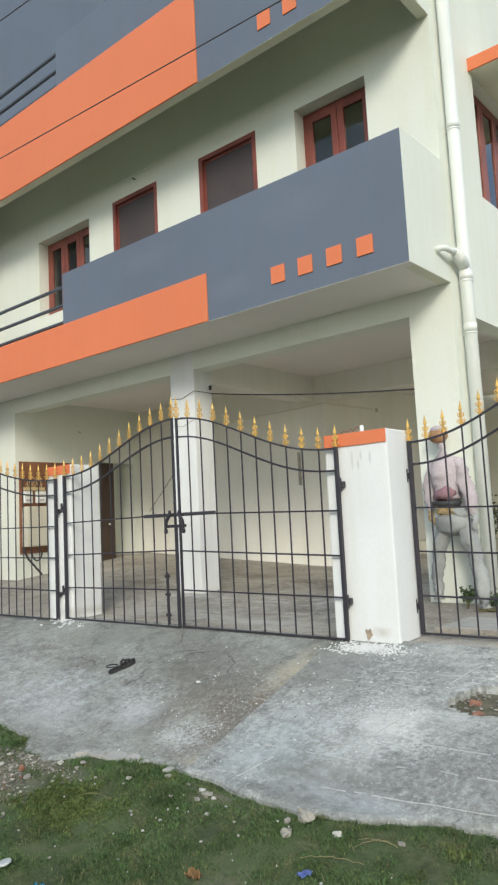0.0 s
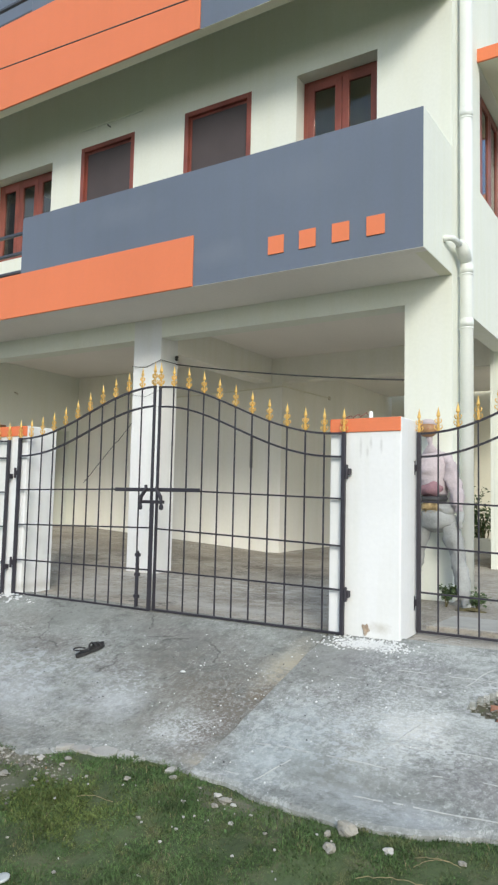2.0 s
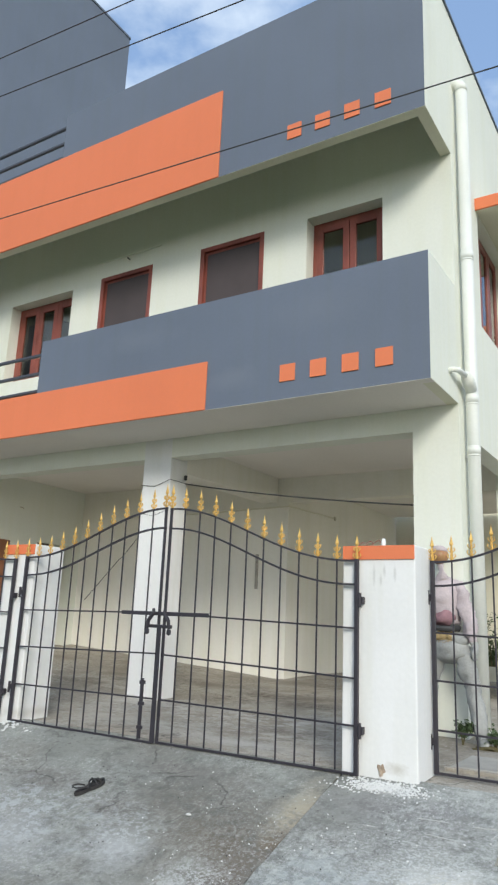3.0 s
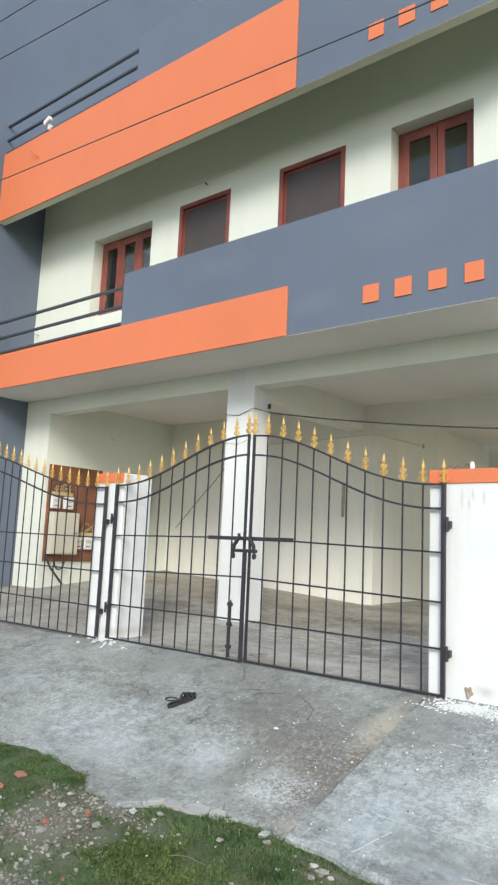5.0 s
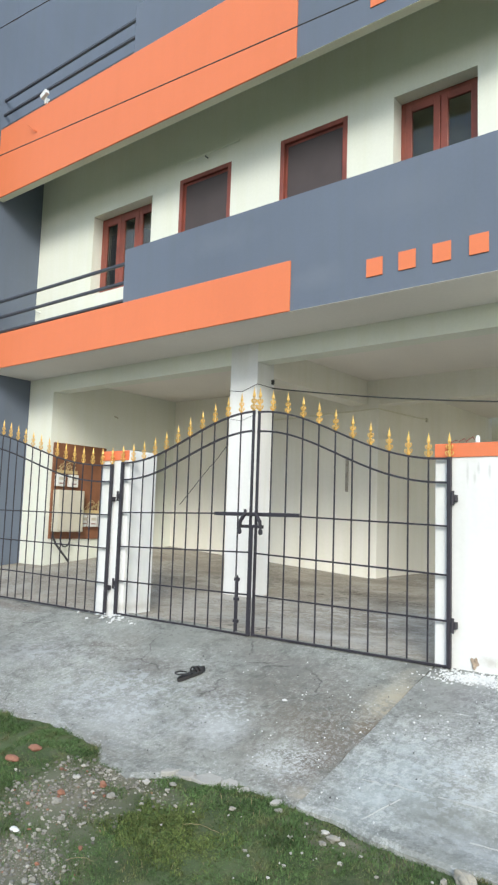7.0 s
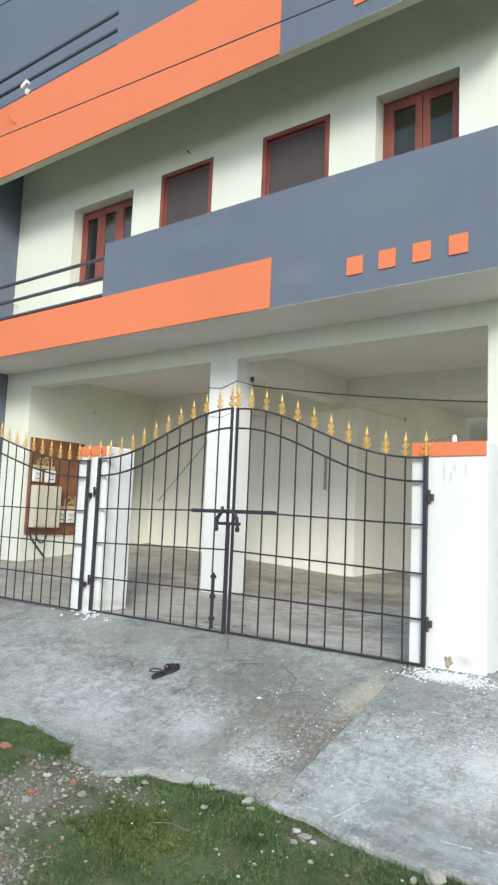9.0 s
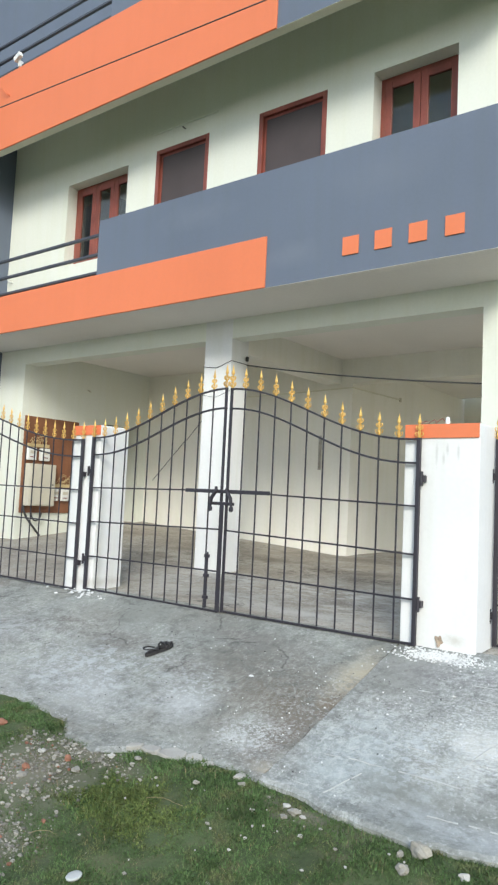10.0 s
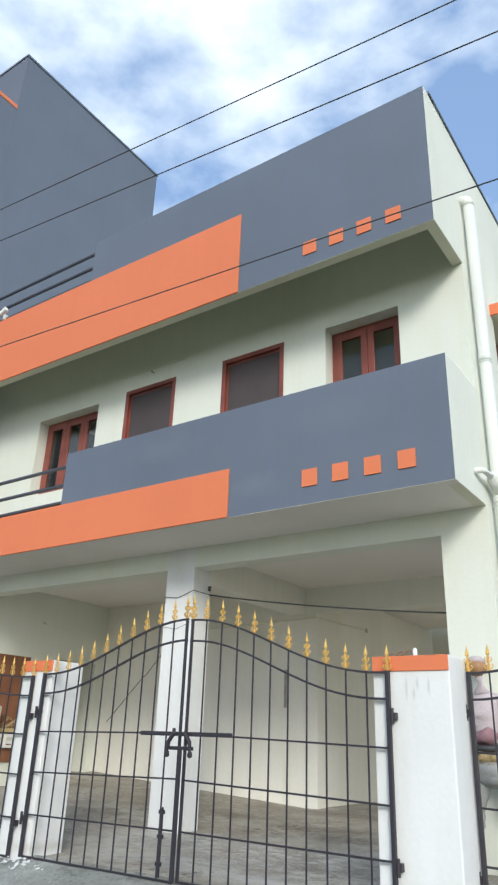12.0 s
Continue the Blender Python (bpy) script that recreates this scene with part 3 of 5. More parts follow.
structure("wall_plinth", boxed(-3.298, XR - 0.232, 7.6, 7.8, 0.0, 0.50, 0.01), BEIGE, "low cement plinth wall behind the parking floor", "wall")
structure("wall_compound", boxed(-9.0, 6.0, 9.705, 9.9, -0.2, 4.25), BEIGE, "sunlit beige compound wall behind the house", "wall")

# roof parapet along the side and rear, with a dark coping
structure("coping_side", boxed(XR - 0.25, XR + 0.02, PY + 0.14, 6.6, ROOF + 0.002, ROOF + 0.04, 0.006), SLATE, "dark grey coping on the side parapet", "trim")


def balcony(name, z0, zo, z1, xs, label):
    """Front parapet: orange band with a grey upper panel, four proud orange squares and open rails at the far end."""
    b = empty(name, label, "balcony", "", "structure", (0, PY, z0))
    inv = Matrix.Translation((0, -PY, -z0))

    def put(pname, bm, mat, text=""):
        ob = part(pname, bm, mat, b, text)
        ob.matrix_parent_inverse = inv
        return ob

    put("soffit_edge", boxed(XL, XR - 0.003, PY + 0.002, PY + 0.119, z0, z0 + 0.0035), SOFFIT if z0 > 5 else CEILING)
    put("inner_face", boxed(XL, XR - 0.122, PY + 0.1205, PY + 0.1245, z0 + (0.002 if z0 > 5 else 0.125), z0 + 0.67 if z0 > 5 else zo - 0.01), CREAM, "cream inner face of the parapet")
    z0 += 0.004
    put("grey_panel", voxels([xs, XR - 0.0042], [PY, PY + 0.12], [z0, z1], [(xs - 1, -2.301, 0, 9, z0 - 1, zo + 0.001)]), SLATE, "slate grey painted parapet panel")
    put("orange_band", boxed(XL, -2.302, PY - 0.018, PY + 0.12, z0, zo - 0.001, 0.006), ORANGE, "orange painted band")
    put("soffit_end", boxed(XR - 0.1195, XR - 0.003, PY + 0.1195, WY - 0.002, z0 - 0.004, z0 - 0.0003), SOFFIT)
    put("end_panel", voxels([XR - 0.119, XR], [PY + 0.1205, WY - 0.001], [z0, z1], []), CREAM, "cream parapet end")
    put("end_face", boxed(XR - 0.004, XR, PY + 0.001, PY + 0.12, z0, z1), CREAM)
    ta, tb = (0.19, 0.382) if z0 < 5 else (0.172, 0.362)
    for k in range(4):
        x0 = -1.335 + 0.363 * k
        put("square_tile", boxed(x0, x0 + 0.185, PY - 0.013, PY - 0.0005, z0 + ta, z0 + tb, 0.003), ORANGE, "proud orange square")
    heights = (0.02, 0.275, 0.545) if z0 < 5 else (0.012, 0.262, 0.530)
    for h in heights:
        put("rail", boxed(XL, xs - 0.001, PY + 0.005, PY + 0.05, zo + h + 0.004, zo + h + 0.045, 0.008), RAIL, "dark grey steel rail")
    return b


balcony("balcony_lower", S1, 3.985, 4.74, -5.15, "slate grey balcony parapet with orange band and square tiles")
balcony("balcony_upper", S2, 7.655, ROOF, -5.19, "slate grey roof parapet with orange band and square tiles")

# stair tower
structure("tower", voxels([-13.5, XL - 0.001], [1.15, 5.5], [-0.3, 15.1], []), SLATE, "tall slate grey painted stair tower", "tower")
structure("tower_front", voxels([-13.5, XL - 0.001], [0.35, 1.149], [-0.3, 13.5], []), SLATE, "lower slate grey front of the stair tower", "tower")
structure("tower_coping", boxed(-13.5, XL + 0.012, 0.33, 1.148, 13.501, 13.60, 0.006), ORANGE, "orange coping on the tower front", "trim")
structure("tower_cap", boxed(-13.5, XL + 0.02, 1.13, 5.52, 15.101, 15.16, 0.006), SLATE, "dark grey coping on the tower", "trim")


# ---- doors and windows ----
def casement(name, x0, x1, z0, z1, y, leaves, label):
    """Red-brown wooden window: outer frame, glazed leaves with their rails, panes."""
    w = empty(name, label, "window", "", "structure", (x0, y, z0))
    inv = Matrix.Translation((-x0, -y, -z0))

    def put(pname, bm, mat, parent=w, text=""):
        ob = part(pname, bm, mat, parent, text)
        ob.matrix_parent_inverse = inv if parent is w else Matrix.Identity(4)
        return ob

    f = 0.055
    bm = bmesh.new()
    box(bm, x0, x0 + f, y, y + 0.09, z0, z1, 0.006)
    box(bm, x1 - f, x1, y, y + 0.09, z0, z1, 0.006)
    box(bm, x0 + f, x1 - f, y, y + 0.09, z1 - f, z1, 0.006)
    box(bm, x0 + f, x1 - f, y, y + 0.09, z0, z0 + f, 0.006)
    put("window_frame", bm, REDWOOD)
    w_leaf = (x1 - x0 - 2 * f) / leaves
    for i in range(leaves):
        a, b2 = x0 + f + w_leaf * i + 0.004, x0 + f + w_leaf * (i + 1) - 0.004
        s = 0.085
        bm = bmesh.new()
        box(bm, a, a + s, y - 0.012, y + 0.035, z0 + f + 0.003, z1 - f - 0.003, 0.006)
        box(bm, b2 - s, b2, y - 0.012, y + 0.035, z0 + f + 0.003, z1 - f - 0.003, 0.006)
        box(bm, a + s, b2 - s, y - 0.010, y + 0.033, z1 - f - 0.003 - s, z1 - f - 0.003, 0.006)
        box(bm, a + s, b2 - s, y - 0.010, y + 0.033, z0 + f + 0.003, z0 + f + s, 0.006)
        put("casement", bm, REDWOOD)
        p = put("pane", boxed(a + s - 0.005, b2 - s + 0.005, y + 0.010, y + 0.015, z0 + f + s - 0.005, z1 - f - s + 0.002), PANE)
        p.visible_shadow = False
    return w


def mesh_door(name, x0, x1, z0, z1, label):
    """Red-brown door frame with a dark insect-mesh leaf."""
    y = WY - 0.006
    w = empty(name, label, "door", "", "structure", (x0, y, z0))
    inv = Matrix.Translation((-x0, -y, -z0))
    f = 0.065
    bm = bmesh.new()
    box(bm, x0, x0 + f, y, y + 0.12, z0, z1, 0.006)
    box(bm, x1 - f, x1, y, y + 0.12, z0, z1, 0.006)
    box(bm, x0 + f, x1 - f, y, y + 0.12, z1 - f, z1, 0.006)
    part("door_frame", bm, REDWOOD, w).matrix_parent_inverse = inv
    part("mesh_leaf", boxed(x0 + f, x1 - f, y + 0.055, y + 0.07, z0 + 0.01, z1 - f, 0.003), MESHDOOR, w, "dark insect mesh leaf").matrix_parent_inverse = inv
    bm = bmesh.new()
    for a, b2 in ((x0 + f, x0 + f + 0.03), (x1 - f - 0.03, x1 - f)):
        box(bm, a, b2, y + 0.045, y + 0.054, z0 + 0.01, z1 - f, 0.002)
    box(bm, x0 + f + 0.03, x1 - f - 0.03, y + 0.045, y + 0.054, z1 - f - 0.03, z1 - f, 0.002)
    part("mesh_trim", bm, REDWOOD, w).matrix_parent_inverse = inv
    return w


F1 = S1 + 0.12
casement("window_1", -7.068, -5.662, 4.682, 6.028, WY + 0.185, 3, "red-brown wooden window with three glazed leaves in a deep recess")
mesh_door("door_1", -5.06, -4.05, F1, 6.08, "closed balcony door with dark insect mesh in a red-brown frame")
mesh_door("door_2", -3.19, -2.16, F1, 6.09, "closed balcony door with dark insect mesh in a red-brown frame")
casement("window_2", -1.528, -0.522, F1 + 0.01, 6.088, WY + 0.185, 2, "red-brown wooden glazed double door in a deep recess")


def side_window(name, y0, y1, z0, z1, leaves, label):
    w = empty(name, label, "window", "", "structure", (XR, y0, z0))
    inv = Matrix.Translation((-XR, -y0, -z0))
    x = XR - 0.13
    f = 0.055
    bm = bmesh.new()
    box(bm, x - 0.08, x, y0, y0 + f, z0, z1, 0.006)
    box(bm, x - 0.08, x, y1 - f, y1, z0, z1, 0.006)
    box(bm, x - 0.08, x, y0 + f, y1 - f, z1 - f, z1, 0.006)
    box(bm, x - 0.08, x, y0 + f, y1 - f, z0, z0 + f, 0.006)
    part("window_frame", bm, REDWOOD, w).matrix_parent_inverse = inv
    wl2 = (y1 - y0 - 2 * f) / leaves
    for i in range(leaves):
        a, b2, s = y0 + f + wl2 * i + 0.004, y0 + f + wl2 * (i + 1) - 0.004, 0.075
        bm = bmesh.new()
        box(bm, x - 0.03, x + 0.012, a, a + s, z0 + f, z1 - f, 0.005)
        box(bm, x - 0.03, x + 0.012, b2 - s, b2, z0 + f, z1 - f, 0.005)
        box(bm, x - 0.028, x + 0.010, a + s, b2 - s, z1 - f - s, z1 - f, 0.005)
        box(bm, x - 0.028, x + 0.010, a + s, b2 - s, z0 + f, z0 + f + s, 0.005)
        part("casement", bm, REDWOOD, w).matrix_parent_inverse = inv
        p = part("pane", boxed(x - 0.012, x - 0.007, a + s - 0.004, b2 - s + 0.004, z0 + f + s - 0.004, z1 - f - s + 0.004), PANE, w)
        p.matrix_parent_inverse = inv
        p.visible_shadow = False
    return w


side_window("window_3", 3.022, 4.498, 4.702, 6.218, 3, "red-brown wooden side window with glazed leaves")
side_window("window_4", 5.882, 6.398, 4.902, 5.678, 1, "small red-brown side window")


def sunshade(name, y0, y1, z, out, label):
    s = empty(name, label, "sunshade", "", "structure", (XR, y0, z))
    inv = Matrix.Translation((-XR, -y0, -z))
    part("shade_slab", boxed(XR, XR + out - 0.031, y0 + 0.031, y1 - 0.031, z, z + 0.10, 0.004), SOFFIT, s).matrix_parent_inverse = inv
    bm = bmesh.new()
    box(bm, XR, XR + out, y0, y0 + 0.03, z - 0.01, z + 0.15, 0.004)
    box(bm, XR, XR + out, y1 - 0.03, y1, z - 0.01, z + 0.15, 0.004)
    box(bm, XR + out - 0.03, XR + out, y0 + 0.03, y1 - 0.03, z - 0.01, z + 0.15, 0.004)
    part("orange_edge", bm, ORANGE, s, "orange painted edge").matrix_parent_inverse = inv
    return s


sunshade("sunshade_large", 2.90, 4.75, 6.235, 0.52, "concrete sunshade with orange edges over the side window")
sunshade("sunshade_small", 5.74, 6.55, 5.72, 0.38, "small concrete sunshade with orange edges")


# ---- gate pillars and gates ----
def gate_pillar(x0, x1, y0, y1, top, label):
    p = empty("gate_pillar", label, "gate pillar", "gate pillars", "", (x0, y0, 0))
    inv = Matrix.Translation((-x0, -y0, 0))
    bm = boxed(x0, x1, y0, y1, -0.12, top, 0.012)
    part("shaft", bm, WHITE, p).matrix_parent_inverse = inv
    part("orange_band", boxed(x0 + 0.003, x1 - 0.003, y0 - 0.012, y0 - 0.0005, top - 0.11, top - 0.002, 0.003), ORANGE, p, "orange painted band").matrix_parent_inverse = inv
    return p


gate_pillar(-0.135, 0.462, 0.035, 0.40, 1.73, "white lime-washed gate pillar with orange top band")
gate_pillar(-4.20, -3.73, 0.035, 0.45, 1.815, "white lime-washed gate pillar with orange top band")


def spear(bm, x, z, y=0.0, k=1.0):
    """Cast finial: a slim lozenge point over two whorls of out-curled leaves, on a small base."""
    lathe(bm, [(0.010 * k, -0.005), (0.015 * k, 0.004 * k), (0.007 * k, 0.014 * k), (0.007 * k, 0.040 * k), (0.012 * k, 0.050 * k), (0.006 * k, 0.060 * k), (0.006 * k, 0.088 * k),
               (0.012 * k, 0.097 * k), (0.006 * k, 0.104 * k), (0.0165 * k, 0.122 * k), (0.011 * k, 0.146 * k), (0.005 * k, 0.172 * k), (0.001, 0.195 * k)], (x, y, z), 7, 0.75)
    for zz, r in ((0.030 * k, 0.034 * k), (0.080 * k, 0.028 * k)):
        for a in (0, math.pi / 2, math.pi, 1.5 * math.pi):
            dx, dy = math.cos(a) * r, math.sin(a) * r * 0.8
            tube(bm, [(x + dx * 0.2, y + dy * 0.2, z + zz - 0.020 * k), (x + dx * 0.75, y + dy * 0.75, z + zz - 0.012 * k), (x + dx, y + dy, z + zz + 0.004 * k), (x + dx * 0.8, y + dy * 0.8, z + zz + 0.015 * k), (x + dx * 0.5, y + dy * 0.5, z + zz + 0.009 * k)],
                 [0.004 * k, 0.0048 * k, 0.0048 * k, 0.004 * k, 0.0022 * k], 5)


def leaf_curve(u, low, high):
    return low + (high - low) * ((1 - math.cos(math.pi * max(0, min(1, u)))) / 2) ** 1.12


def gate_leaf(parent, hinge, free, y, z0, low, high, n, rails, bar=0.0105, post=0.016, hinges=(0.355, 1.305)):
    """One leaf: hinge post, free stile, square pickets with gilt finials, two curved top rails, three rails and a bottom bar."""
    d = 1 if free > hinge else -1
    leaf = part("leaf", boxed(min(hinge, free), max(hinge, free), y - 0.011, y + 0.011, z0, z0 + 0.018, 0.003), IRON, parent, "black iron gate leaf")

    def put(name, bm, mat, text=""):
        return part(name, bm, mat, leaf, text)

    zc = lambda x: leaf_curve((x - hinge) / (free - hinge), low, high)  # noqa: E731
    put("hinge_post", boxed(hinge - post, hinge + post, y - post, y + post, z0, zc(hinge) + 0.012, 0.004), IRON)
    xs = [hinge + (free - hinge) * i / n for i in range(n + 1)]
    put("stile", boxed(free - 0.026 if d > 0 else free, free if d > 0 else free + 0.026, y - 0.009, y + 0.009, z0, zc(free) + 0.01, 0.003), IRON)
    for x in xs[1:-1]:
        put("picket", boxed(x - bar / 2, x + bar / 2, y - bar / 2, y + bar / 2, z0 + 0.02, zc(x) + 0.008), IRON)
    for drop in (0.0, 0.185):
        bm = bmesh.new()
        m = 40
        ring = []
        for i in range(m + 1):
            x = hinge + (free - hinge) * i / m
            z = zc(x) - drop
            ring.append([bm.verts.new((x, y + dy, z + dz)) for dy, dz in ((-0.011, -0.008), (0.011, -0.008), (0.011, 0.008), (-0.011, 0.008))])
        for a, b2 in zip(ring, ring[1:]):
            for k in range(4):
                bm.faces.new((a[k], a[(k + 1) % 4], b2[(k + 1) % 4], b2[k]))
        bm.faces.new(ring[0][::-1])
        bm.faces.new(ring[-1])
        put("curved_rail", bm, IRON)
    for za, zb in rails:
        bm = boxed(min(hinge, free), max(hinge, free), y - 0.009, y + 0.009, -0.007, 0.007, 0.002)
        for v in bm.verts:
            v.co.z += za + (zb - za) * (v.co.x - hinge) / (free - hinge)
        put("rail", bm, IRON)
    for i, x in enumerate(xs):
        bm = bmesh.new()
        xx = x - d * 0.017 if i == n else x
        spear(bm, xx, zc(x) + 0.010, y, 1.15 if i == n else 1.0)
        put("finial", bm, GOLD, "gilded spear finial")
    for zh in hinges:
        s = -d
        bm = bmesh.new()
        box(bm, min(hinge + s * 0.016, hinge + s * 0.058), max(hinge + s * 0.016, hinge + s * 0.058), y - 0.02, y + 0.03, zh - 0.026, zh + 0.026, 0.005)
        tube(bm, [(hinge + s * 0.035, y - 0.02, zh - 0.055), (hinge + s * 0.035, y - 0.02, zh + 0.055)], 0.013, 8)
        put("hinge", bm, IRON)
    return leaf


main_gate = empty("main_gate", "closed black iron double gate with gilded spear finials", "gate", "gates", "", (0, 0, 0))
R3 = ((1.092, 1.148), (0.722, 0.785), (0.383, 0.402))
lf_r = gate_leaf(main_gate, 0.0, -1.897, 0.0, 0.04, 1.61, 2.105, 11, R3)
lf_l = gate_leaf(main_gate, -3.80, -1.937, 0.0, 0.03, 1.67, 2.115, 11, ((1.125, 1.15), (0.757, 0.79), (0.388, 0.402)))
left_gate = empty("side_gate_left", "closed black iron gate with gilded spear finials", "gate", "gates", "", (-5, 0, 0))
l2 = gate_leaf(left_gate, -3.98, -6.93, 0.0, 0.005, 1.65, 2.175, 17, ((1.095, 1.12), (0.725, 0.75), (0.345, 0.36)), hinges=(0.30, 1.27))
l2.matrix_parent_inverse = Matrix.Translation((5, 0, 0))
right_gate = empty("side_gate_right", "closed black iron gate with gilded spear finials", "gate", "gates", "", (1, 0.36, 0))
l3 = gate_leaf(right_gate, 0.49, 2.04, 0.36, 0.065, 1.625, 2.10, 10, ((1.085, 1.03), (0.73, 0.68), (0.375, 0.345)), hinges=(0.29, 1.35))
l3.matrix_parent_inverse = Matrix.Translation((-1, -0.36, 0))


def latch():
    """Long slide bolt with two hasps and the drop bolt at the meeting stiles."""
    put = lambda n, bm, t="": part(n, bm, IRON, main_gate, t)  # noqa: E731
    put("slide_bolt", boxed(-2.38, -1.38, -0.034, -0.016, 1.125, 1.160, 0.004), "black slide bolt")
    put("bolt_plate", boxed(-2.08, -1.78, -0.030, -0.014, 1.015, 1.045, 0.004))
    for s in (-1, 1):
        bm = bmesh.new()
        x = -1.915 + s * 0.06
        tube(bm, [(x + s * 0.01, -0.045, 1.185), (x, -0.05, 1.15), (x + s * 0.055, -0.052, 1.08), (x + s * 0.065, -0.052, 1.01)], [0.014, 0.018, 0.018, 0.014], 8)
        lathe(bm, [(0.004, -0.03), (0.024, -0.02), (0.026, 0.0), (0.02, 0.02), (0.004, 0.028)], (x + s * 0.065, -0.05, 0.985), 10, 0.5)
        put("hasp", bm)
    put("meeting_bar", boxed(-1.935, -1.90, -0.030, -0.0165, 0.04, 1.02, 0.004))
    bm = boxed(-2.085, -2.06, -0.032, -0.012, 0.06, 0.56, 0.003)
    for z in (0.14, 0.34, 0.52):
        box(bm, -2.10, -2.045, -0.036, -0.010, z, z + 0.03, 0.003)
    tube(bm, [(-2.075, -0.03, 0.55), (-2.04, -0.05, 0.57)], 0.008, 6)
    put("drop_bolt", bm, "black drop bolt")


latch()


# ---- rain pipes ----
def rain_pipe(name, x, y, z0, z1, r, label, elbow):
    p = empty(name, label, "rain pipe", "rain pipes", "", (x, y, z0))
    inv = Matrix.Translation((-x, -y, -z0))

    def put(pname, bm, mat=PVC):
        part(pname, bm, mat, p, "", True).matrix_parent_inverse = inv

    put("pipe", tube(bmesh.new(), [(x, y, z0), (x, y, z1)], r, 20))
    for z in elbow["joints"]:
        put("collar", tube(bmesh.new(), [(x, y, z), (x, y, z + 0.09)], r + 0.0035, 20))
        bm = boxed(x - 0.085, x - r * 0.5, y - 0.012, y + 0.012, z - 0.02, z - 0.005, 0.002)
        tube(bm, [(x, y, z - 0.022), (x, y, z - 0.002)], r + 0.004, 20)
        put("clamp", bm)
    if elbow["top"]:
        pts = [(x, y, z1 - 0.01), (x, y, z1 + 0.05), (x - 0.02, y, z1 + 0.085), (x - 0.05, y, z1 + 0.1), (XR - 0.02, y, z1 + 0.1)]
        put("bend", tube(bmesh.new(), pts, r + 0.004, 18))
    else:
        bm = bmesh.new()
        for k in range(10):
            a = 2 * math.pi * k / 10
            c, s = math.cos(a), math.sin(a)
            tube(bm, [(x + c * r * 0.92, y + s * r * 0.92, z1), (x + c * r * 0.92, y + s * r * 0.92, z1 + 0.06)], 0.007, 5)
        lathe(bm, [(r * 0.98, 0.055), (r * 0.85, 0.09), (r * 0.4, 0.11), (0.005, 0.115)], (x, y, z1), 14)
        put("vent_cap", bm)
    if elbow["branch"]:
        z = elbow["branch"]
        pts = [(XR - 0.02, 1.60, z - 0.07), (XR + 0.04, 1.61, z - 0.06), (XR + 0.075, 1.66, z - 0.055), (x, 1.86, z - 0.06)]
        put("branch_pipe", tube(bmesh.new(), pts, 0.030, 14))
        put("branch_socket", tube(bmesh.new(), [(x, 1.84, z - 0.05), (x, 1.90, z - 0.065), (x, 1.905, z - 0.068), (x, 1.98, z - 0.10), (x, y, z - 0.18)], [0.048, 0.05, 0.066, 0.066, 0.06], 16))
    return p


rain_pipe("rain_pipe", 0.405, 2.08, 0.10, 7.33, 0.066, "white plastic rain pipe with joints and a branch pipe", {"joints": (2.88, 3.44, 5.12), "top": True, "branch": 3.74})
rain_pipe("rain_pipe", 0.40, 5.45, 0.20, 3.95, 0.055, "short white plastic vent pipe with a slotted cap", {"joints": (1.4, 3.0), "top": False, "branch": 0})


# ---- cables over the street ----
def cable(x0, z0, x1, z1, y, r):
    """A stretched cable between a small bracket on the tower and a pole bracket out of sight."""
    bm = bmesh.new()
    pts = []
    for i in range(41):
        u = i / 40
        pts.append((x0 + (x1 - x0) * u, y, z0 + (z1 - z0) * u - 0.03 * 4 * u * (1 - u)))
    tube(bm, pts, r, 6)
    return tagged(part("overhead_cable", bm, CABLE), "dark overhead service cable crossing before the house", "cable", "overhead cables")


def street_pole(x, y, top, label):
    p = empty("utility_pole", label, "utility pole", "utility poles", "", (x, y, -0.65))
    inv = Matrix.Translation((-x, -y, 0.65))
    part("pole", tube(bmesh.new(), [(x, y, -0.65), (x, y, top)], [0.14, 0.09], 14), FLOORC, p, "grey concrete pole", True).matrix_parent_inverse = inv
    for z in (0.5, 1.2, 2.7):
        part("crossarm", boxed(x - 0.05, x + 0.05, y - 0.35, y + 0.35, top - z - 0.035, top - z + 0.035, 0.005), RAIL, p).matrix_parent_inverse = inv


street_pole(-16.0, -0.5, 9.75, "grey concrete street pole that carries the cables")
street_pole(13.0, -0.5, 6.7, "grey concrete street pole that carries the cables")
cable(-16.0, 9.275, 13.0, 6.262, -0.5, 0.007)
cable(-16.0, 8.65, 13.0, 5.66, -0.5, 0.007)
cable(-16.0, 6.37, 13.0, 4.56, -0.5, 0.006)

# ---- parking level fittings ----
LX = -7.9


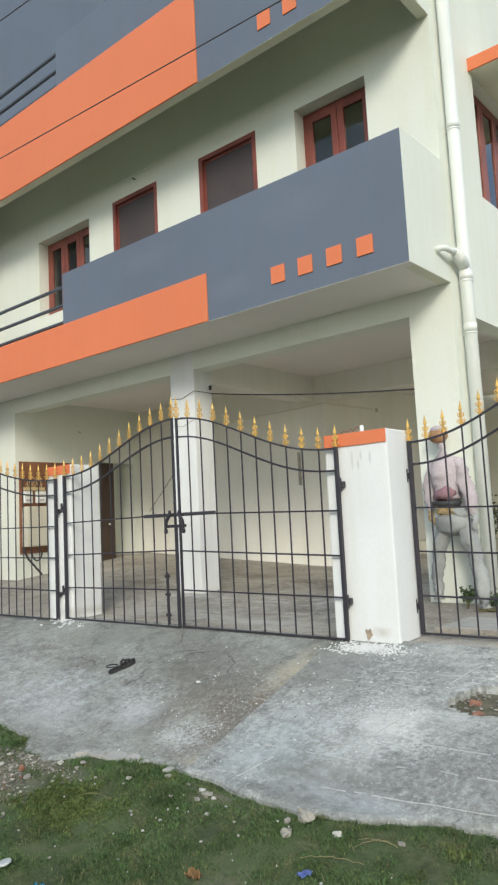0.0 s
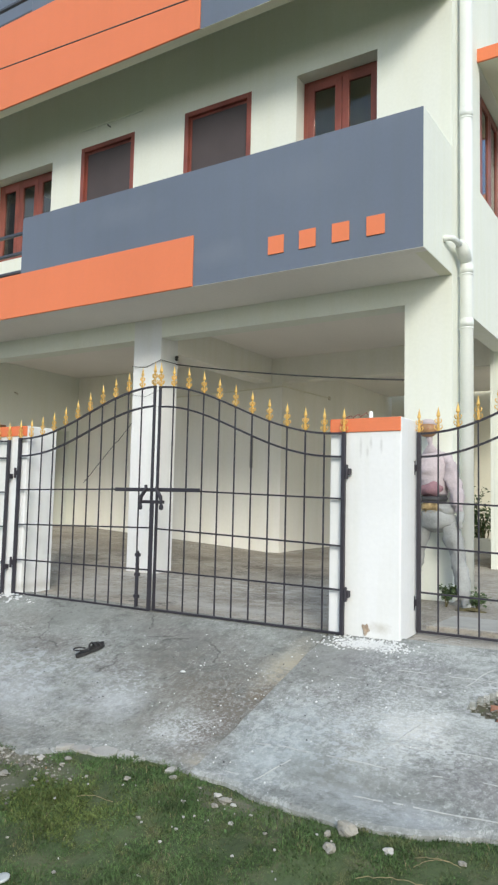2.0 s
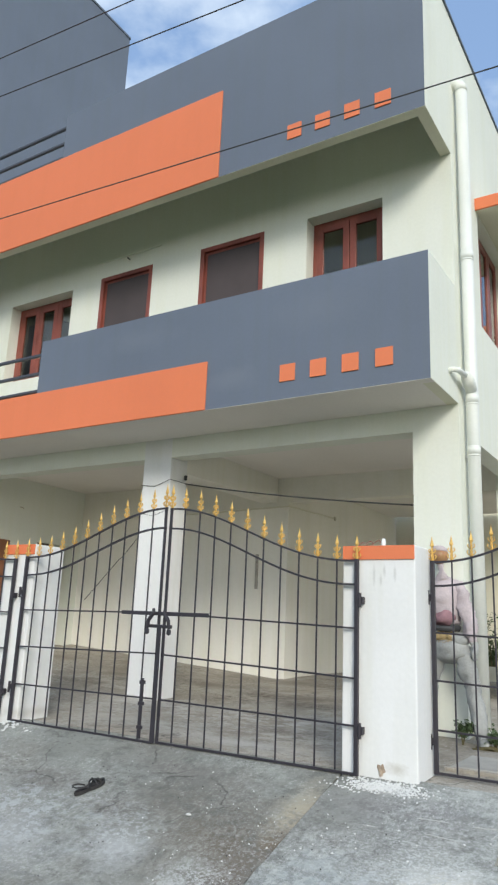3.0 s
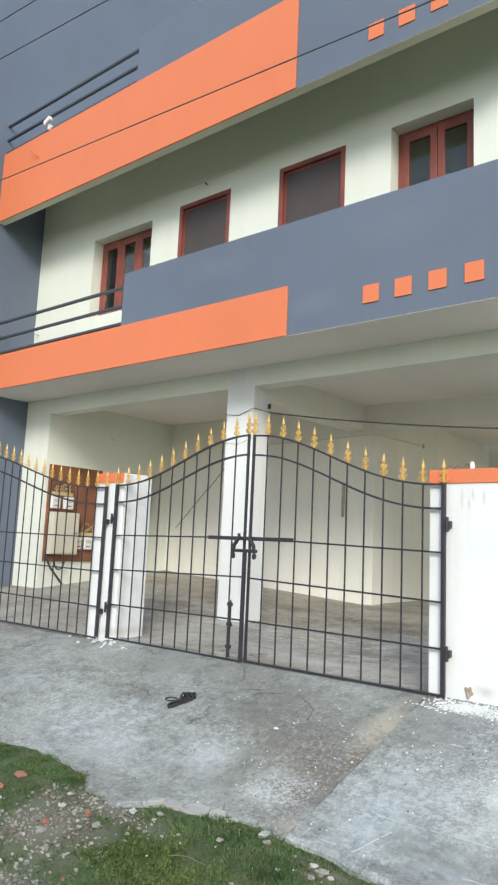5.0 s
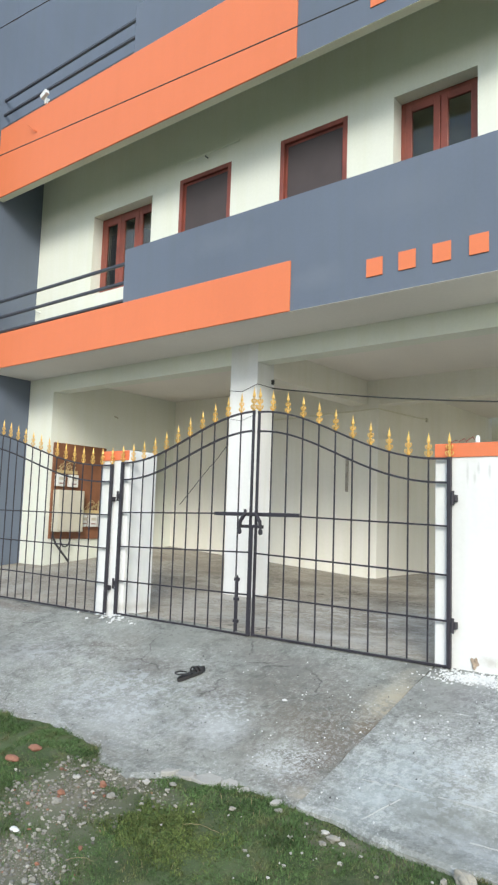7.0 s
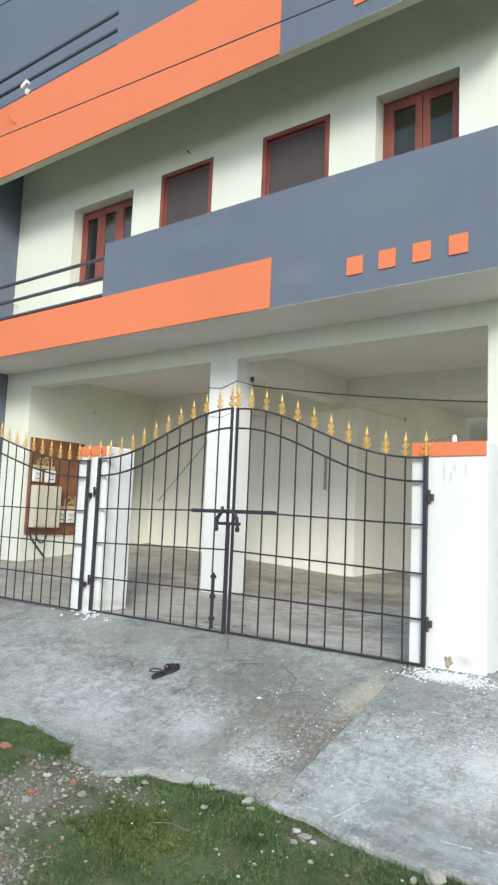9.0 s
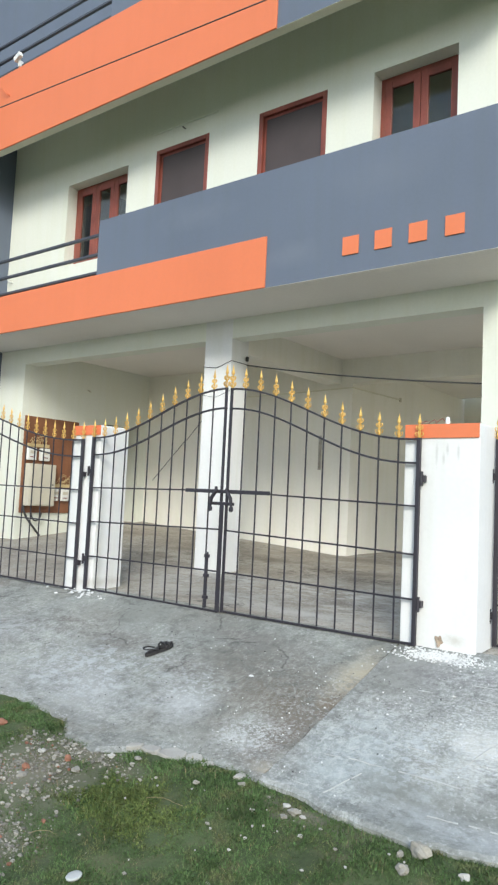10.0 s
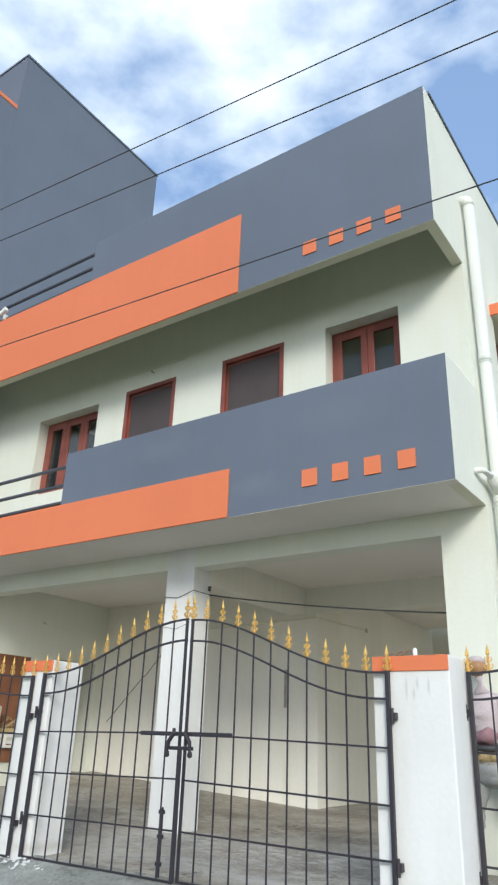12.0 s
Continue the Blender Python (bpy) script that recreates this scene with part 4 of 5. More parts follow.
def meter_board():
    """Brown board with the grey cabinet, white meters, loose wires and the black supply cable."""
    b = empty("meter_board", "brown electricity meter board with grey cabinet and white meters", "meter board", "", "", (LX, 2.5, 0.67))
    inv = Matrix.Translation((-LX, -2.5, -0.67))

    def put(name, bm, mat, text="", parent=b):
        ob = part(name, bm, mat, parent, text)
        ob.matrix_parent_inverse = inv if parent is b else Matrix.Identity(4)
        return ob

    put("board", boxed(LX, LX + 0.03, 1.96, 3.08, 0.67, 2.29, 0.004), PLY, "brown stained plywood board")
    put("cabinet", boxed(LX + 0.031, LX + 0.20, 1.99, 2.52, 0.79, 1.49, 0.012), BOXGREY, "beige-grey sheet steel cabinet")
    put("cabinet_door", boxed(LX + 0.201, LX + 0.212, 2.01, 2.50, 0.81, 1.47, 0.004), BOXGREY)
    put("cabinet_lock", tube(bmesh.new(), [(LX + 0.212, 2.45, 1.15), (LX + 0.226, 2.45, 1.15)], 0.012, 10), IRON)
    for y0, y1, z0, z1 in ((2.0, 2.17, 1.55, 1.76), (2.26, 2.44, 1.55, 1.76), (2.55, 2.67, 0.88, 1.09), (2.73, 2.89, 0.88, 1.09), (2.94, 3.05, 0.88, 1.09)):
        m = put("meter", boxed(LX + 0.031, LX + 0.11, y0, y1, z0, z1, 0.012), BOXWHITE, "white electricity meter")
        yc = (y0 + y1) / 2
        put("meter_window", boxed(LX + 0.111, LX + 0.116, yc - 0.05, yc + 0.05, z0 + 0.11, z0 + 0.16, 0.002), BOXGREY, "", m)
        put("meter_plate", boxed(LX + 0.111, LX + 0.114, yc - 0.045, yc + 0.045, z0 + 0.045, z0 + 0.06), REDWOOD, "", m)
    rnd = random.Random(4)
    for y0, y1, z in ((2.0, 2.46, 1.80), (2.55, 3.04, 1.14)):
        for k in range(11):
            a, b2 = y0 + (y1 - y0) * (k + 0.5) / 11, rnd.uniform(y0 + 0.03, y1 - 0.03)
            top = z + rnd.uniform(0.09, 0.24)
            pts = [(LX + 0.045 + 0.05 * math.sin(math.pi * u), a + (b2 - a) * u + 0.02 * math.sin(7 * u + k), z - 0.02 + (top - z) * math.sin(math.pi * u * 0.8)) for u in (q / 10 for q in range(11))]
            put("loose_wire", tube(bmesh.new(), pts, 0.0045, 5), TAN, "tan insulated wire")
        put("fuse_strip", boxed(LX + 0.031, LX + 0.075, y0 + 0.02, y1 - 0.02, z - 0.025, z + 0.03, 0.004), TAN, "tan fuse carrier strip")
    loop = [(LX + 0.1, 2.24 + 0.1 * math.cos(a), 0.70 + 0.14 * math.sin(a) - 0.02) for a in (math.pi + math.pi * i / 12 for i in range(13))]
    put("cable_loop", tube(bmesh.new(), loop, 0.014, 7), CABLE, "black supply cable")
    put("supply_pipe", tube(bmesh.new(), [(LX + 0.05, 2.02, 0.90), (LX + 0.05, 2.02, 0.72), (LX + 0.07, 2.08, 0.58), (LX + 0.09, 2.34, 0.29)], 0.018, 8), CABLE, "black cable conduit")


meter_board()

side_door = empty("door_3", "dark brown wooden door leaf half open in the parking wall", "door", "", "structure", (LX, 3.73, 0.3))
part("door_leaf", boxed(LX - 0.05, LX - 0.012, 3.73, 4.09, 0.36, 2.32, 0.005), DARKWOOD, side_door, "dark brown door leaf").matrix_parent_inverse = Matrix.Translation((-LX, -3.73, -0.3))
part("door_knob", lathe(bmesh.new(), [(0.008, 0), (0.02, 0.01), (0.02, 0.03), (0.006, 0.04)], (LX - 0.005, 3.95, 1.1), 8), BOXWHITE, side_door).matrix_parent_inverse = Matrix.Translation((-LX, -3.73, -0.3))


def run(name, pts, r, mat, label, category, sides=7):
    return tagged(part(name, tube(bmesh.new(), pts, r, sides), mat), label, category)


sagging = [(-3.452 + 3.25 * u, 2.22 - 0.18 * u, 2.845 - 0.47 * u - 0.035 * 4 * u * (1 - u)) for u in (i / 20 for i in range(21))]
run("slack_wire", sagging, 0.009, CABLE, "dark slack wire strung between two columns", "wire")
tagged(part("wire_knob", lathe(bmesh.new(), [(0.012, 0), (0.024, 0.012), (0.016, 0.03), (0.026, 0.05), (0.012, 0.065)], (-3.436, 2.20, 2.89), 10), CABLE, None, "", True), "small dark insulator knob on the white column", "insulator")
run("column_tie_wire", [(-3.93, 1.893, 2.80), (-3.70, 1.891, 2.77), (-3.455, 1.893, 2.85), (-3.452, 2.22, 2.85)], 0.004, CABLE, "thin wire tied round the white column", "wire")
run("column_tie_wire", [(-3.925, 1.893, 2.42), (-3.70, 1.891, 2.38), (-3.455, 1.893, 2.46)], 0.0025, CABLE, "thin wire tied round the white column", "wire")
run("wall_cable", [(-6.35, 4.788, 2.58), (-6.475, 4.788, 2.463), (-6.80, 4.786, 2.13), (-6.86, 4.786, 2.10), (-7.656, 4.788, 1.344)], 0.006, CABLE, "thin dark cable slanting down the parking wall", "wire")
run("wall_conduit", [(-6.1, 4.79, 2.86), (-4.38, 4.79, 2.90), (-3.30, 4.79, 2.93), (-3.29, 4.80, 2.93), (-3.29, 6.55, 2.97)], 0.012, BEIGE, "thin painted conduit along the parking wall", "conduit")
tagged(part("junction_box", boxed(-3.298, -3.27, 6.50, 6.56, 2.93, 3.0, 0.005), BOXGREY), "small grey junction box on the parking wall", "junction box")
tagged(part("wall_strip", boxed(-3.88, -3.83, 4.775, 4.799, 1.60, 2.16, 0.004), FLOORC), "narrow dark strip fixed to the parking wall", "wall strip")
tagged(part("ceiling_hook", tube(bmesh.new(), [(LX - 0.01, 3.25, 2.90), (LX + 0.04, 3.25, 2.89), (LX + 0.06, 3.26, 2.88), (LX + 0.055, 3.28, 2.865)], 0.011, 7), BOXGREY), "small grey hook on the parking wall", "hook")
lintel_hook = tagged(part("wall_hook", tube(bmesh.new(), [(-4.51, 1.91, 6.27), (-4.51, 1.86, 6.27), (-4.50, 1.84, 6.26), (-4.50, 1.835, 6.275)], 0.009, 7), CABLE), "small dark hook on the balcony wall", "hook")
batten = empty("tube_light", "cream painted tube light batten under the balcony soffit", "lamp", "", "", (-4.5, 1.87, 6.33))
part("batten", boxed(-5.13, -3.91, 1.884, 1.899, 6.335, 6.36, 0.003), CREAM, batten).matrix_parent_inverse = Matrix.Translation((4.5, -1.87, -6.33))
run("wall_stub_pipe", [(-8.45, 1.905, 4.62), (-8.45, 1.82, 4.62), (-8.45, 1.79, 4.65), (-8.40, 1.78, 4.72)], 0.013, PVC, "short white bent pipe on the balcony wall", "pipe")
run("bent_rod", [(-7.50, 0.99, 7.26), (-7.52, 0.94, 7.27), (-7.60, 0.90, 7.36), (-7.66, 0.90, 7.38)], 0.011, ORANGE, "short orange-painted bent rod on the roof band", "rod")

lamp = empty("flood_lamp", "small white flood lamp fixed on the roof rail", "lamp", "", "", (-7.29, 1.0, 7.7))
linv = Matrix.Translation((7.29, -1.0, -7.7))
bm = boxed(-7.37, -7.21, 0.91, 0.98, 7.755, 7.84, 0.012)
bmesh.ops.rotate(bm, cent=(-7.29, 0.95, 7.80), matrix=Matrix.Rotation(radians(-24), 3, "Y"), verts=bm.verts)
part("lamp_head", bm, BOXWHITE, lamp).matrix_parent_inverse = linv
part("lamp_bracket", boxed(-7.31, -7.27, 0.96, 1.035, 7.66, 7.76, 0.004), BOXWHITE, lamp).matrix_parent_inverse = linv

holder = empty("lamp_holder", "white lamp holder with red wires on the gate pillar", "lamp holder", "", "", (0.15, 0.2, 1.73))
part("socket", lathe(bmesh.new(), [(0.018, 0), (0.018, 0.05), (0.015, 0.055), (0.015, 0.07), (0.010, 0.072)], (0.145, 0.2, 1.73), 14), BOXWHITE, holder, "", True).matrix_parent_inverse = Matrix.Translation((-0.15, -0.2, -1.73))
for k, (a, b2) in enumerate(((0.06, 0.10), (0.0, 0.03), (-0.06, -0.04))):
    part("wire", tube(bmesh.new(), [(a, 0.2, 1.728), (a - 0.01, 0.2, 1.76), (b2, 0.21, 1.795 - 0.01 * k), (b2 + 0.02, 0.2, 1.77)], 0.004, 5), REDWOOD, holder, "red wire").matrix_parent_inverse = Matrix.Translation((-0.15, -0.2, -1.73))

# ---- stuffed effigy tied to the corner column ----
GOURD = surface("painted_gourd", (0.36, 0.20, 0.09), 0.5, 0.25, 9, 60, 0.1, second=(0.30, 0.04, 0.03), amount=0.3)
SHIRT = surface("faded_pink_cloth", (0.50, 0.43, 0.44), 0.9, 0.2, 6, 60, 0.5)
PINK = surface("dusty_pink_cloth", (0.30, 0.17, 0.19), 0.9, 0.2, 8, 60, 0.5)
TROUSER = surface("faded_grey_cloth", (0.36, 0.365, 0.35), 0.9, 0.22, 5, 60, 0.5)
STRAW = surface("dry_straw", (0.50, 0.37, 0.19), 0.9, 0.3, 30, 120, 0.8)


def effigy():
    bm = bmesh.new()

    def cloth(pts, rs, mi):
        """A stuffed sleeve or leg with many rings, so that it can crease."""
        pts, fine, fr = [Vector(p) for p in pts], [], []
        for i in range(len(pts) - 1):
            for k in range(7):
                fine.append(pts[i].lerp(pts[i + 1], k / 7))
                fr.append(rs[i] + (rs[i + 1] - rs[i]) * k / 7)
        tube(bm, fine + [pts[-1]], fr + [rs[-1]], 18, True, mi)

    def blob(at, size, mi, seed, k=0.10):
        lump(bm, at, size, seed, 3, k, mi)

    tube(bm, [(0.12, 1.75, 1.74), (0.13, 1.75, 1.66), (0.15, 1.74, 1.56)], [0.035, 0.03, 0.09], 12, True, 1)
    blob((0.11, 1.74, 1.81), (0.10, 0.095, 0.085), 0, 2.0, 0.05)
    blob((0.115, 1.74, 1.865), (0.085, 0.08, 0.045), 1, 2.6, 0.1)
    cloth([(0.15, 1.76, 1.60), (0.155, 1.76, 1.555), (0.165, 1.755, 1.50), (0.17, 1.75, 1.40), (0.18, 1.745, 1.28), (0.18, 1.74, 1.16)], [0.055, 0.115, 0.150, 0.158, 0.145, 0.125], 1)
    blob((0.18, 1.655, 1.22), (0.105, 0.075, 0.085), 2, 1.3, 0.25)
    tube(bm, [(0.04, 1.68, 1.125), (0.12, 1.60, 1.115), (0.23, 1.60, 1.115), (0.31, 1.68, 1.12)], 0.028, 8, True, 5)
    blob((0.18, 1.68, 1.04), (0.10, 0.08, 0.075), 4, 9.2, 0.3)
    blob((0.22, 1.72, 0.92), (0.205, 0.12, 0.12), 3, 4.4, 0.22)
    blob((0.30, 1.72, 1.02), (0.10, 0.09, 0.07), 3, 6.4, 0.3)
    cloth([(0.28, 1.74, 1.54), (0.34, 1.72, 1.42), (0.38, 1.71, 1.25), (0.42, 1.70, 1.10), (0.43, 1.69, 1.0)], [0.06, 0.075, 0.07, 0.065, 0.035], 1)
    cloth([(0.43, 1.69, 1.0), (0.44, 1.68, 0.93), (0.45, 1.68, 0.84)], [0.03, 0.04, 0.012], 3)
    cloth([(0.06, 1.75, 1.54), (0.0, 1.74, 1.40), (-0.02, 1.73, 1.22), (-0.01, 1.72, 1.06)], [0.06, 0.065, 0.06, 0.04], 1)
    cloth([(-0.01, 1.72, 1.06), (0.0, 1.71, 0.98), (0.02, 1.70, 0.88)], [0.025, 0.035, 0.01], 4)
    cloth([(0.10, 1.74, 0.90), (0.02, 1.74, 0.65), (-0.02, 1.75, 0.38), (-0.02, 1.75, 0.17)], [0.085, 0.065, 0.055, 0.05], 3)
    cloth([(0.33, 1.72, 0.88), (0.41, 1.71, 0.62), (0.46, 1.69, 0.38), (0.50, 1.66, 0.16)], [0.085, 0.075, 0.065, 0.065], 3)
    cloth([(0.49, 1.66, 0.18), (0.52, 1.60, 0.13), (0.56, 1.53, 0.125)], [0.05, 0.05, 0.025], 3)
    for v in bm.verts:
        if v.co.z < 1.68:
            v.co += Vector((1, 1, 0.4)) * (0.022 * noise.noise(v.co * 9) + 0.016 * noise.noise(v.co * 24) + 0.008 * noise.noise(Vector((v.co.x * 30, v.co.y * 30, v.co.z * 75))))
            v.co.y = min(v.co.y, 1.893)
    rnd = random.Random(3)
    for _ in range(60):
        p = Vector((0.18 + rnd.uniform(-0.08, 0.08), 1.61 + rnd.uniform(-0.01, 0.01), 1.04 + rnd.uniform(-0.05, 0.06)))
        d = Vector((rnd.uniform(-1, 1), rnd.uniform(-0.7, 0.1), rnd.uniform(-1, 0.5))) * 0.04
        tube(bm, [p, p + d], 0.002, 3, True, 4)
    ob = part("stuffed_effigy", bm, [GOURD, SHIRT, PINK, TROUSER, STRAW, CABLE], None, "", True)
    return tagged(ob, "straw-stuffed cloth effigy with gourd head tied to the column", "effigy")


effigy()


# ---- plants ----
LEAF = surface("green_leaves", (0.085, 0.13, 0.05), 0.6, 0.25, 6, 60, 0.1, island=0.4)
TWIG = surface("plant_stems", (0.13, 0.11, 0.05), 0.8, 0.2, 10, 60, 0.2)


def plant(x, y, z, r, h, n, size, seed, label):
    rnd = random.Random(seed)
    p = empty("plant", label, "plant", "", "", (x, y, z))
    stems, leaves = bmesh.new(), bmesh.new()
    for _ in range(max(5, n // 25)):
        a, q, k = rnd.uniform(0, 6.28), rnd.uniform(0.2, 1.0) * r, rnd.uniform(0.55, 1.0) * h
        top = Vector((math.cos(a) * q, math.sin(a) * q, k))
        mid = Vector((top.x * 0.35, top.y * 0.35, k * 0.55))
        tube(stems, [(0, 0, -0.02), mid, top], [0.008 * size / 0.05, 0.006 * size / 0.05, 0.002], 5)
        for _ in range(55):
            u = rnd.uniform(0.25, 1.05)
            c = mid.lerp(top, (u - 0.25) / 0.8) + Vector((rnd.gauss(0, 1), rnd.gauss(0, 1), rnd.gauss(0, 0.8))) * r * 0.16
            m = Euler((rnd.uniform(-0.9, 0.9), rnd.uniform(-0.9, 0.9), rnd.uniform(0, 6.28))).to_matrix()
            s = size * rnd.uniform(0.6, 1.2)
            v = [leaves.verts.new(c + m @ Vector(q2) * s) for q2 in ((0, 0, 0), (0.45, 0.32, 0.08), (1.0, 0, -0.05), (0.45, -0.32, 0.08))]
            leaves.faces.new(v)
    part("stems", stems, TWIG, p)
    part("foliage", leaves, LEAF, p)
    return p


for i in range(7):
    plant(-2.2 + 0.42 * i, 8.15 + 0.1 * (i % 3), 0.05, 0.38, 1.15 + 0.15 * ((i * 7) % 3), 220, 0.085, 20 + i, "leafy green shrub growing behind the plinth wall")
plant(0.33, 1.62, 0.12, 0.10, 0.20, 50, 0.045, 41, "small weed growing at the foot of the column")
plant(0.62, 1.60, 0.10, 0.14, 0.16, 75, 0.04, 42, "small dusty weed beside the rain pipe foot")
tagged(part("debris", lump(bmesh.new(), (0.56, 1.55, 0.108), (0.13, 0.07, 0.016), 3.3, 3, 0.8), TWIG), "dark heap of dry dirt beside the rain pipe", "dirt heap")

DIRTW = surface("dirty_cream_cement", (0.40, 0.385, 0.35), 0.9, 0.15, 4, 60, 0.3, island=0.2)
cover = empty("drain_cover", "pale cement chamber cover on the parking floor", "drain cover", "", "", (0.85, 0.95, 0.07))
part("cover_slab", boxed(0.52, 1.28, 0.62, 1.22, 0.04, 0.093, 0.006), DIRTW, cover).matrix_parent_inverse = Matrix.Translation((-0.85, -0.95, -0.07))
part("cover_rim", boxed(0.48, 1.32, 0.58, 1.26, 0.03, 0.087, 0.004), FLOORC, cover).matrix_parent_inverse = Matrix.Translation((-0.85, -0.95, -0.07))

# ---- small things on the ramp ----


def slipper():
    s = empty("slipper", "worn black rubber sandal lying on the cement ramp", "slipper", "", "", (0, 0, 0))
    n = 22
    top, bot = [], []
    bm = bmesh.new()
    for i in range(n):
        a = 2 * math.pi * i / n
        w = 0.043 + 0.010 * math.cos(a) - 0.012 * math.exp(-((math.cos(a) + 0.15) / 0.35) ** 2)
        x, y = 0.132 * math.cos(a), w * math.sin(a)
        bend = 0.012 * max(0, math.cos(a)) ** 2
        top.append(bm.verts.new((x, y, 0.026 + bend)))
        bot.append(bm.verts.new((x, y, 0.0 + bend * 0.4)))
    bm.faces.new(top)
    bm.faces.new(bot[::-1])
    for i in range(n):
        bm.faces.new((bot[i], bot[(i + 1) % n], top[(i + 1) % n], top[i]))
    part("sole", bm, RUBBER, s)
    foot = bmesh.new()
    foot.faces.new([foot.verts.new((0.118 * math.cos(a), (0.034 + 0.009 * math.cos(a) - 0.011 * math.exp(-((math.cos(a) + 0.15) / 0.35) ** 2)) * math.sin(a), 0.0285 + 0.012 * max(0, math.cos(a)) ** 2)) for a in (2 * math.pi * i / n for i in range(n))])
    bmesh.ops.solidify(foot, geom=foot.faces[:], thickness=0.002)
    part("footbed", foot, FOOTBED, s, "worn grey footbed")
    for x0, x1, h in ((0.02, 0.05, 0.040), (0.055, 0.045, 0.036), (0.05, 0.085, 0.032), (0.09, 0.08, 0.026)):
        arc = [(x0 + (x1 - x0) * q / 12, 0.045 * math.cos(math.pi * q / 12), 0.022 + h * math.sin(math.pi * q / 12)) for q in range(13)]
        part("toe_strap", tube(bmesh.new(), arc, 0.0065, 6), RUBBER, s)
    pts = [(-0.02, 0.040, 0.03), (-0.07, 0.043, 0.055), (-0.125, 0.03, 0.07), (-0.138, 0, 0.073), (-0.125, -0.03, 0.07), (-0.07, -0.043, 0.055), (-0.02, -0.040, 0.03)]
    part("heel_strap", tube(bmesh.new(), pts, 0.006, 6), RUBBER, s)
    part("side_strap", tube(bmesh.new(), [(-0.03, -0.04, 0.03), (-0.01, -0.02, 0.07), (0.03, 0.0, 0.075)], 0.006, 6), RUBBER, s)
    s.matrix_world = pose(-1.88, -0.79, ramp_z(-0.79) + 0.006, 16.7, 0, 0) @ pose(0, 0, 0, 0, 0, 72)
    return s


slipper()

LIME = surface("white_lime_flakes", (0.70, 0.70, 0.68), 0.9, 0.06, 6, 60, 0.3)


def flakes(name, count, cx, cy, sx, sy, size, mat, zfun, seed, label, category, thick=0.006):
    rnd = random.Random(seed)
    bm = bmesh.new()
    for _ in range(count):
        x, y = rnd.gauss(cx, sx), rnd.gauss(cy, sy)
        z = zfun(x, y)
        if z is None:
            continue
        s, n = size * rnd.uniform(0.3, 1.4), rnd.randint(5, 8)
        a0 = rnd.uniform(0, 6.28)
        rr = [s * rnd.uniform(0.55, 1.2) for _ in range(n)]
        up = [bm.verts.new((x + rr[i] * math.cos(a0 + 6.28 * i / n), y + rr[i] * math.sin(a0 + 6.28 * i / n) * 0.8, zfun(x, y) + thick + 0.3 * (rr[i] * math.sin(a0 + 6.28 * i / n)) * 0.8)) for i in range(n)]
        lo = [bm.verts.new((v.co.x, v.co.y, v.co.z - thick * 1.6)) for v in up]
        bm.faces.new(up)
        for i in range(n):
            bm.faces.new((lo[i], lo[(i + 1) % n], up[(i + 1) % n], up[i]))
    return tagged(part(name, bm, mat), label, category, "", "stuff")


def on_ramp(x, y):
    if y > 0.03 or y < front_edge(x):
        return None
    return ramp_z(y) + (0.022 if x > -0.11 else 0.0) * min(1, max(0, -y * 3)) + 0.004


flakes("lime_splash", 620, 0.24, -0.085, 0.17, 0.06, 0.008, LIME, on_ramp, 5, "white lime splashes on the ramp before the gate pillar", "lime splash", 0.003)
flakes("lime_splash", 40, -3.75, -0.08, 0.2, 0.05, 0.018, LIME, on_ramp, 6, "white lime splashes on the ramp before the gate pillar", "lime splash", 0.003)
flakes("lime_chips", 130, -0.3, -0.85, 0.8, 0.5, 0.005, LIME, on_ramp, 7, "white lime chips scattered on the cement ramp", "chips", 0.003)
flakes("grit", 110, -1.2, -0.9, 1.3, 0.5, 0.0045, CABLE, on_ramp, 8, "dark grit scattered on the cement ramp", "grit", 0.003)
tagged(part("lime_chip", lump(bmesh.new(), (-0.898, -0.828, ramp_z(-0.828) + 0.006), (0.022, 0.016, 0.008), 4.0, 2, 0.4), LIME), "white lime lump on the cement ramp", "lump")

DRYB = surface("rusty_plaster", (0.34, 0.26, 0.19), 0.9, 0.4, 12, 80, 0.6, second=(0.5, 0.45, 0.4), amount=0.4)
bm = bmesh.new()
lump(bm, (0.185, 0.033, 0.10), (0.026, 0.012, 0.036), 7.0, 3, 0.8)
tagged(part("broken_plaster", bm, DRYB), "rusty broken plaster spot at the foot of the gate pillar", "broken plaster")


SCORE = surface("lime_filled_line", (0.43, 0.435, 0.42), 0.9, 0.2, 20, 90, 0.2)


